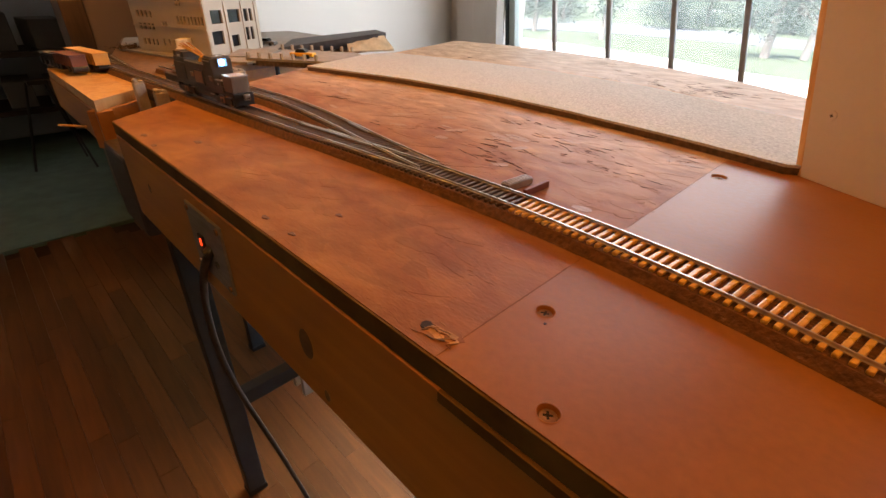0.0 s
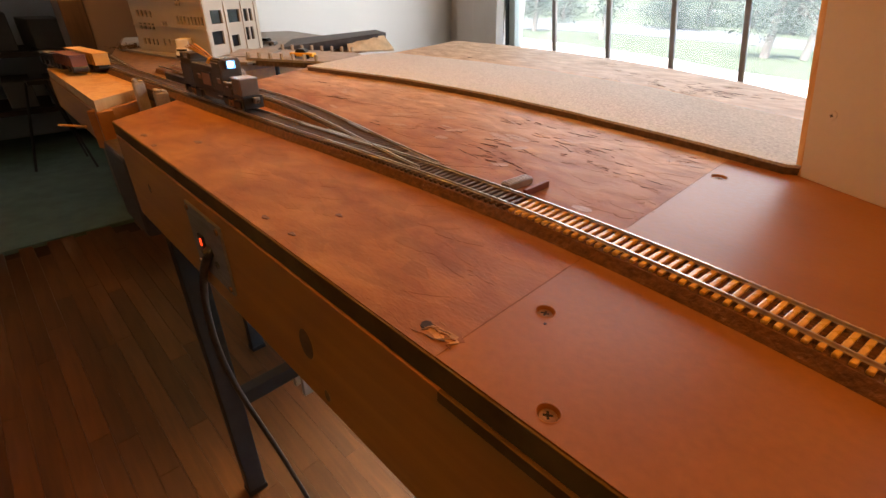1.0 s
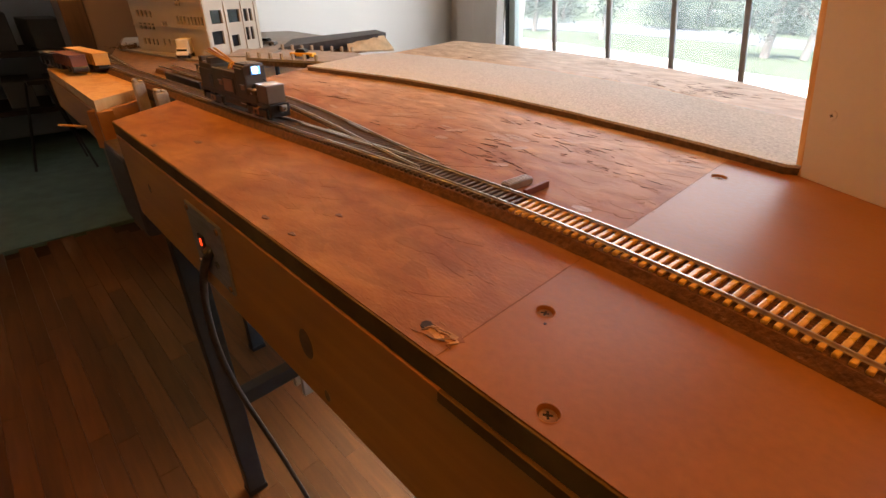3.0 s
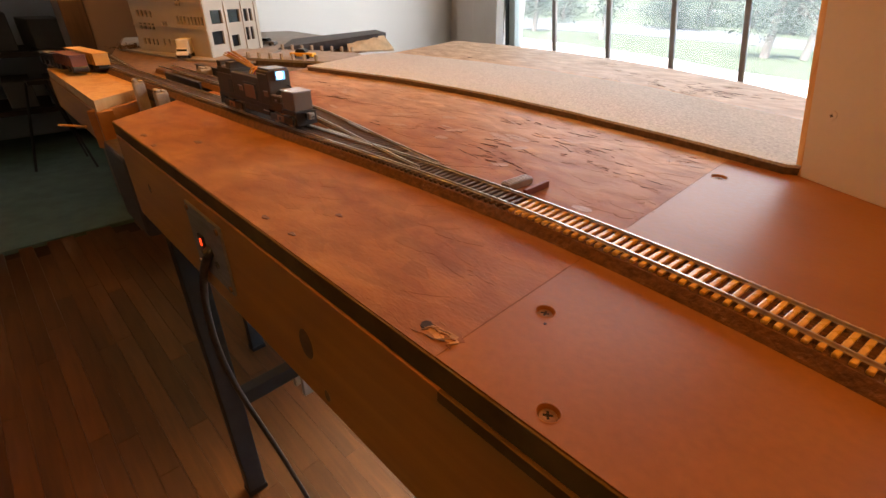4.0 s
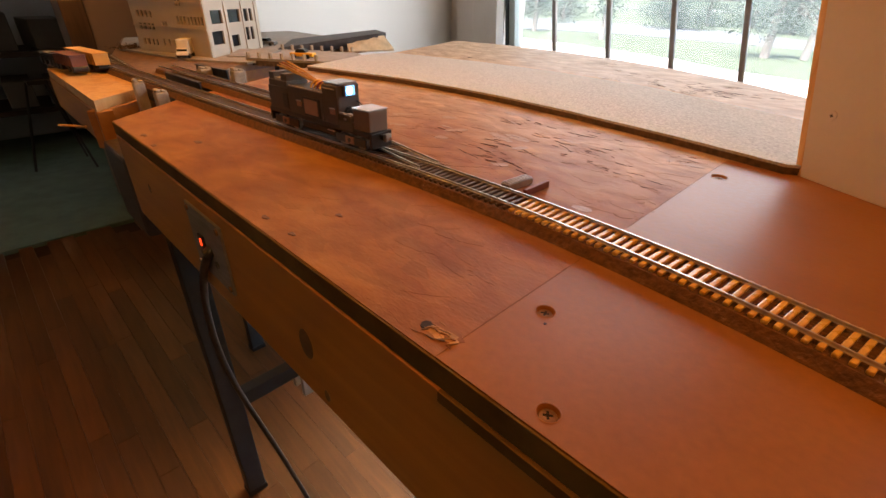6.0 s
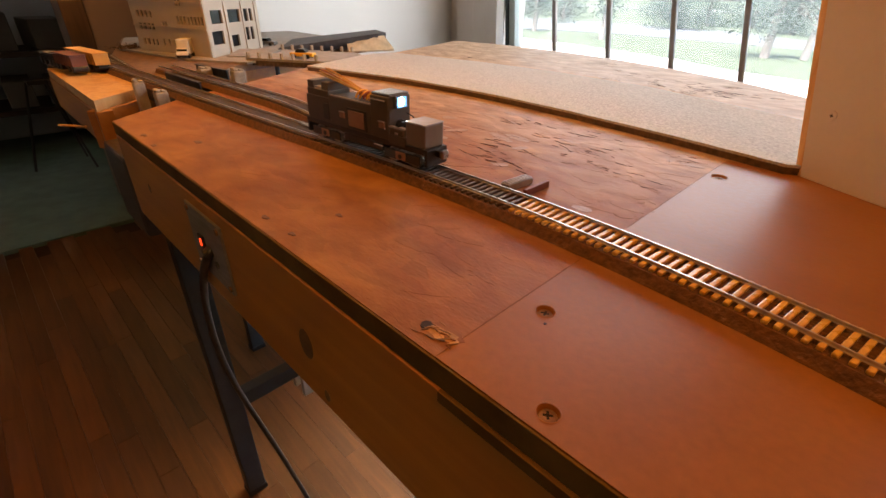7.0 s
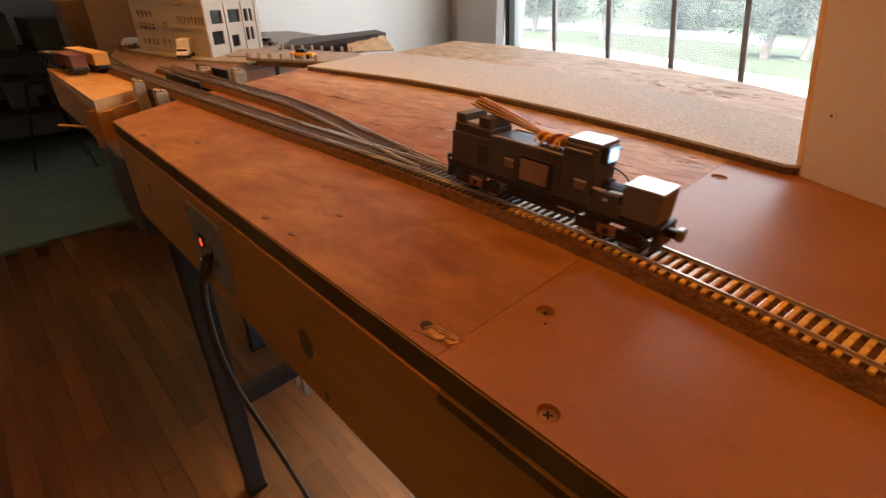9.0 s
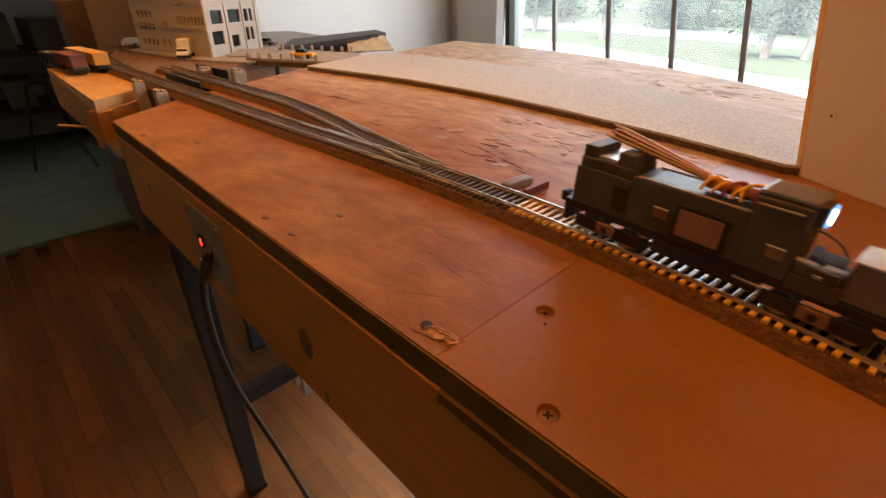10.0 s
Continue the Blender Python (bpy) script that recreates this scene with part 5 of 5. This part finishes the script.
rnd = random.Random(31)
bm = bmesh.new()
for _ in range(330):
    x, y = rear_spot(rnd)
    strand(bm, x, y, rnd.uniform(0.010, 0.042), rnd.uniform(0.003, 0.013), rnd.gauss(-0.05, 0.30) if rnd.random() < 0.8 else rnd.uniform(0.6, 1.1), rnd.uniform(0, 0.00025), rnd.uniform(0.00002, 0.00016), rnd)
for _ in range(70):
    x = rnd.uniform(-0.46, -0.115)
    y = rnd.uniform(0.096, track_y(x) - 0.028)
    strand(bm, x, y, rnd.uniform(0.008, 0.030), rnd.uniform(0.003, 0.010), rnd.gauss(0.1, 0.5), rnd.uniform(0, 0.00006), rnd.uniform(0.00003, 0.00012), rnd)
tagged(part("loose_strand", bm, OSB, module, "flat painted wood strands standing proud of the board"), kind="stuff")
bm = bmesh.new()
for _ in range(34):
    x, y = rear_spot(rnd)
    strand(bm, x, y, rnd.uniform(0.010, 0.036), rnd.uniform(0.003, 0.011), rnd.gauss(-0.05, 0.30) if rnd.random() < 0.7 else rnd.uniform(0.7, 1.1), rnd.uniform(0, 0.0001), 0.00019, rnd)
tagged(part("pale_strand", bm, mat("thinly_painted_strand", (0.40, 0.245, 0.135), 0.5, vary=0.35, scale=90, bump=0.2, bump_scale=500, stretch=(1, 5, 1), spec=0.4), module, "paler wood strands with the paint rubbed thin"), kind="stuff")
def crack(bm, x, y, length, width, turn, rnd):
    """A wandering hairline, widest in its middle, drawn out to nothing at both ends."""
    n, drift = 9, 0.0
    c, s = math.cos(turn), math.sin(turn)
    rows = []
    for i in range(n):
        f = i / (n - 1)
        drift += rnd.gauss(0, length * 0.022)
        w = width * 0.5 * (0.08 + math.sin(math.pi * f) ** 0.7) * rnd.uniform(0.5, 1.4)
        rows.append([bm.verts.new((x + c * (f - 0.5) * length - s * (drift + o), y + s * (f - 0.5) * length + c * (drift + o), z)) for o, z in ((-w, -0.0002), (-w, 0.00036), (w, 0.00036), (w, -0.0002))])
    for p, q in zip(rows, rows[1:]):
        for i in range(3):
            bm.faces.new((p[i], p[i + 1], q[i + 1], q[i]))


bm = bmesh.new()
for k in range(50):
    cx, cy = rear_spot(rnd)
    while k % 3 == 0 and not (-0.26 < cx < -0.1 and 0.27 < cy < 0.42):
        cx, cy = rear_spot(rnd)
    while k % 3 == 1 and not (-0.36 < cx < -0.14 and 0.70 < cy < 0.85):
        cx, cy = rear_spot(rnd)
    lead = rnd.gauss(-0.05, 0.14)
    for _ in range(rnd.randint(2, 7)):
        x, y = cx + rnd.gauss(0, 0.014), cy + rnd.gauss(0, 0.006)
        if x > -0.108 or y < 0.22:
            continue
        crack(bm, x, y, rnd.uniform(0.004, 0.018), rnd.uniform(0.00012, 0.00042), lead + rnd.gauss(0, 0.16), rnd)
tagged(part("open_split", bm, SPLIT, module, "dark open splits in the board"), kind="stuff")

# ---------------------------------------------------------------- oak strip floor, laid last
strip_mesh = {}
rs = random.Random(21)
floor_ob = bpy.data.objects["floor"]
PW = 0.041
row = 0
y = -0.95
while y < 0.80:
    x = -2.25 + rs.uniform(0, 0.3)
    while x < 0.55:
        ln = rs.choice((0.35, 0.5, 0.7, 0.9))
        if ln not in strip_mesh:
            bm = bmesh.new()
            box(bm, 0, ln - 0.0005, 0, PW - 0.0005, -0.012, 0.0, 0.0003)
            me = bpy.data.meshes.new("floor_strip")
            bm.to_mesh(me)
            bm.free()
            me.materials.append(OAK)
            strip_mesh[ln] = me
        ob = new("floor_strip", strip_mesh[ln])
        ob.parent = floor_ob
        ob.matrix_basis = pose(x, y, FLOOR_Z)
        x += ln
    y += PW


# ---------------------------------------------------------------- what moves
LOCO_PATH = [(0.0, -0.5580), (0.5, -0.5485), (1.0, -0.5390), (1.5, -0.5290), (2.0, -0.5180), (2.5, -0.5050), (3.0, -0.4900), (3.5, -0.4705), (4.0, -0.4475), (4.5, -0.4260), (5.0, -0.4025),
             (5.5, -0.3765), (6.0, -0.3495), (6.5, -0.3210), (7.0, -0.2915), (7.5, -0.2580), (8.0, -0.2230), (8.5, -0.1780), (9.0, -0.1310), (9.5, -0.0870), (10.0, -0.0415)]


def motions():
    walk(loco, [(t, pose(s, track_y(s), 0.0097, 0, 0, math.degrees(track_turn(s)))) for t, s in LOCO_PATH])
    for w in wheelsets:
        home = w.location.copy()
        rows = []
        steps = 150
        for i in range(steps + 1):
            t = 10.0 * i / steps
            s = float(np.interp(t, [a for a, _ in LOCO_PATH], [b for _, b in LOCO_PATH]))
            rows.append((t, pose(*home, 0, math.degrees((s - LOCO_PATH[0][1]) / (0.0057 * LOCO_SIZE)), 0)))
        walk(w, rows)


motions()
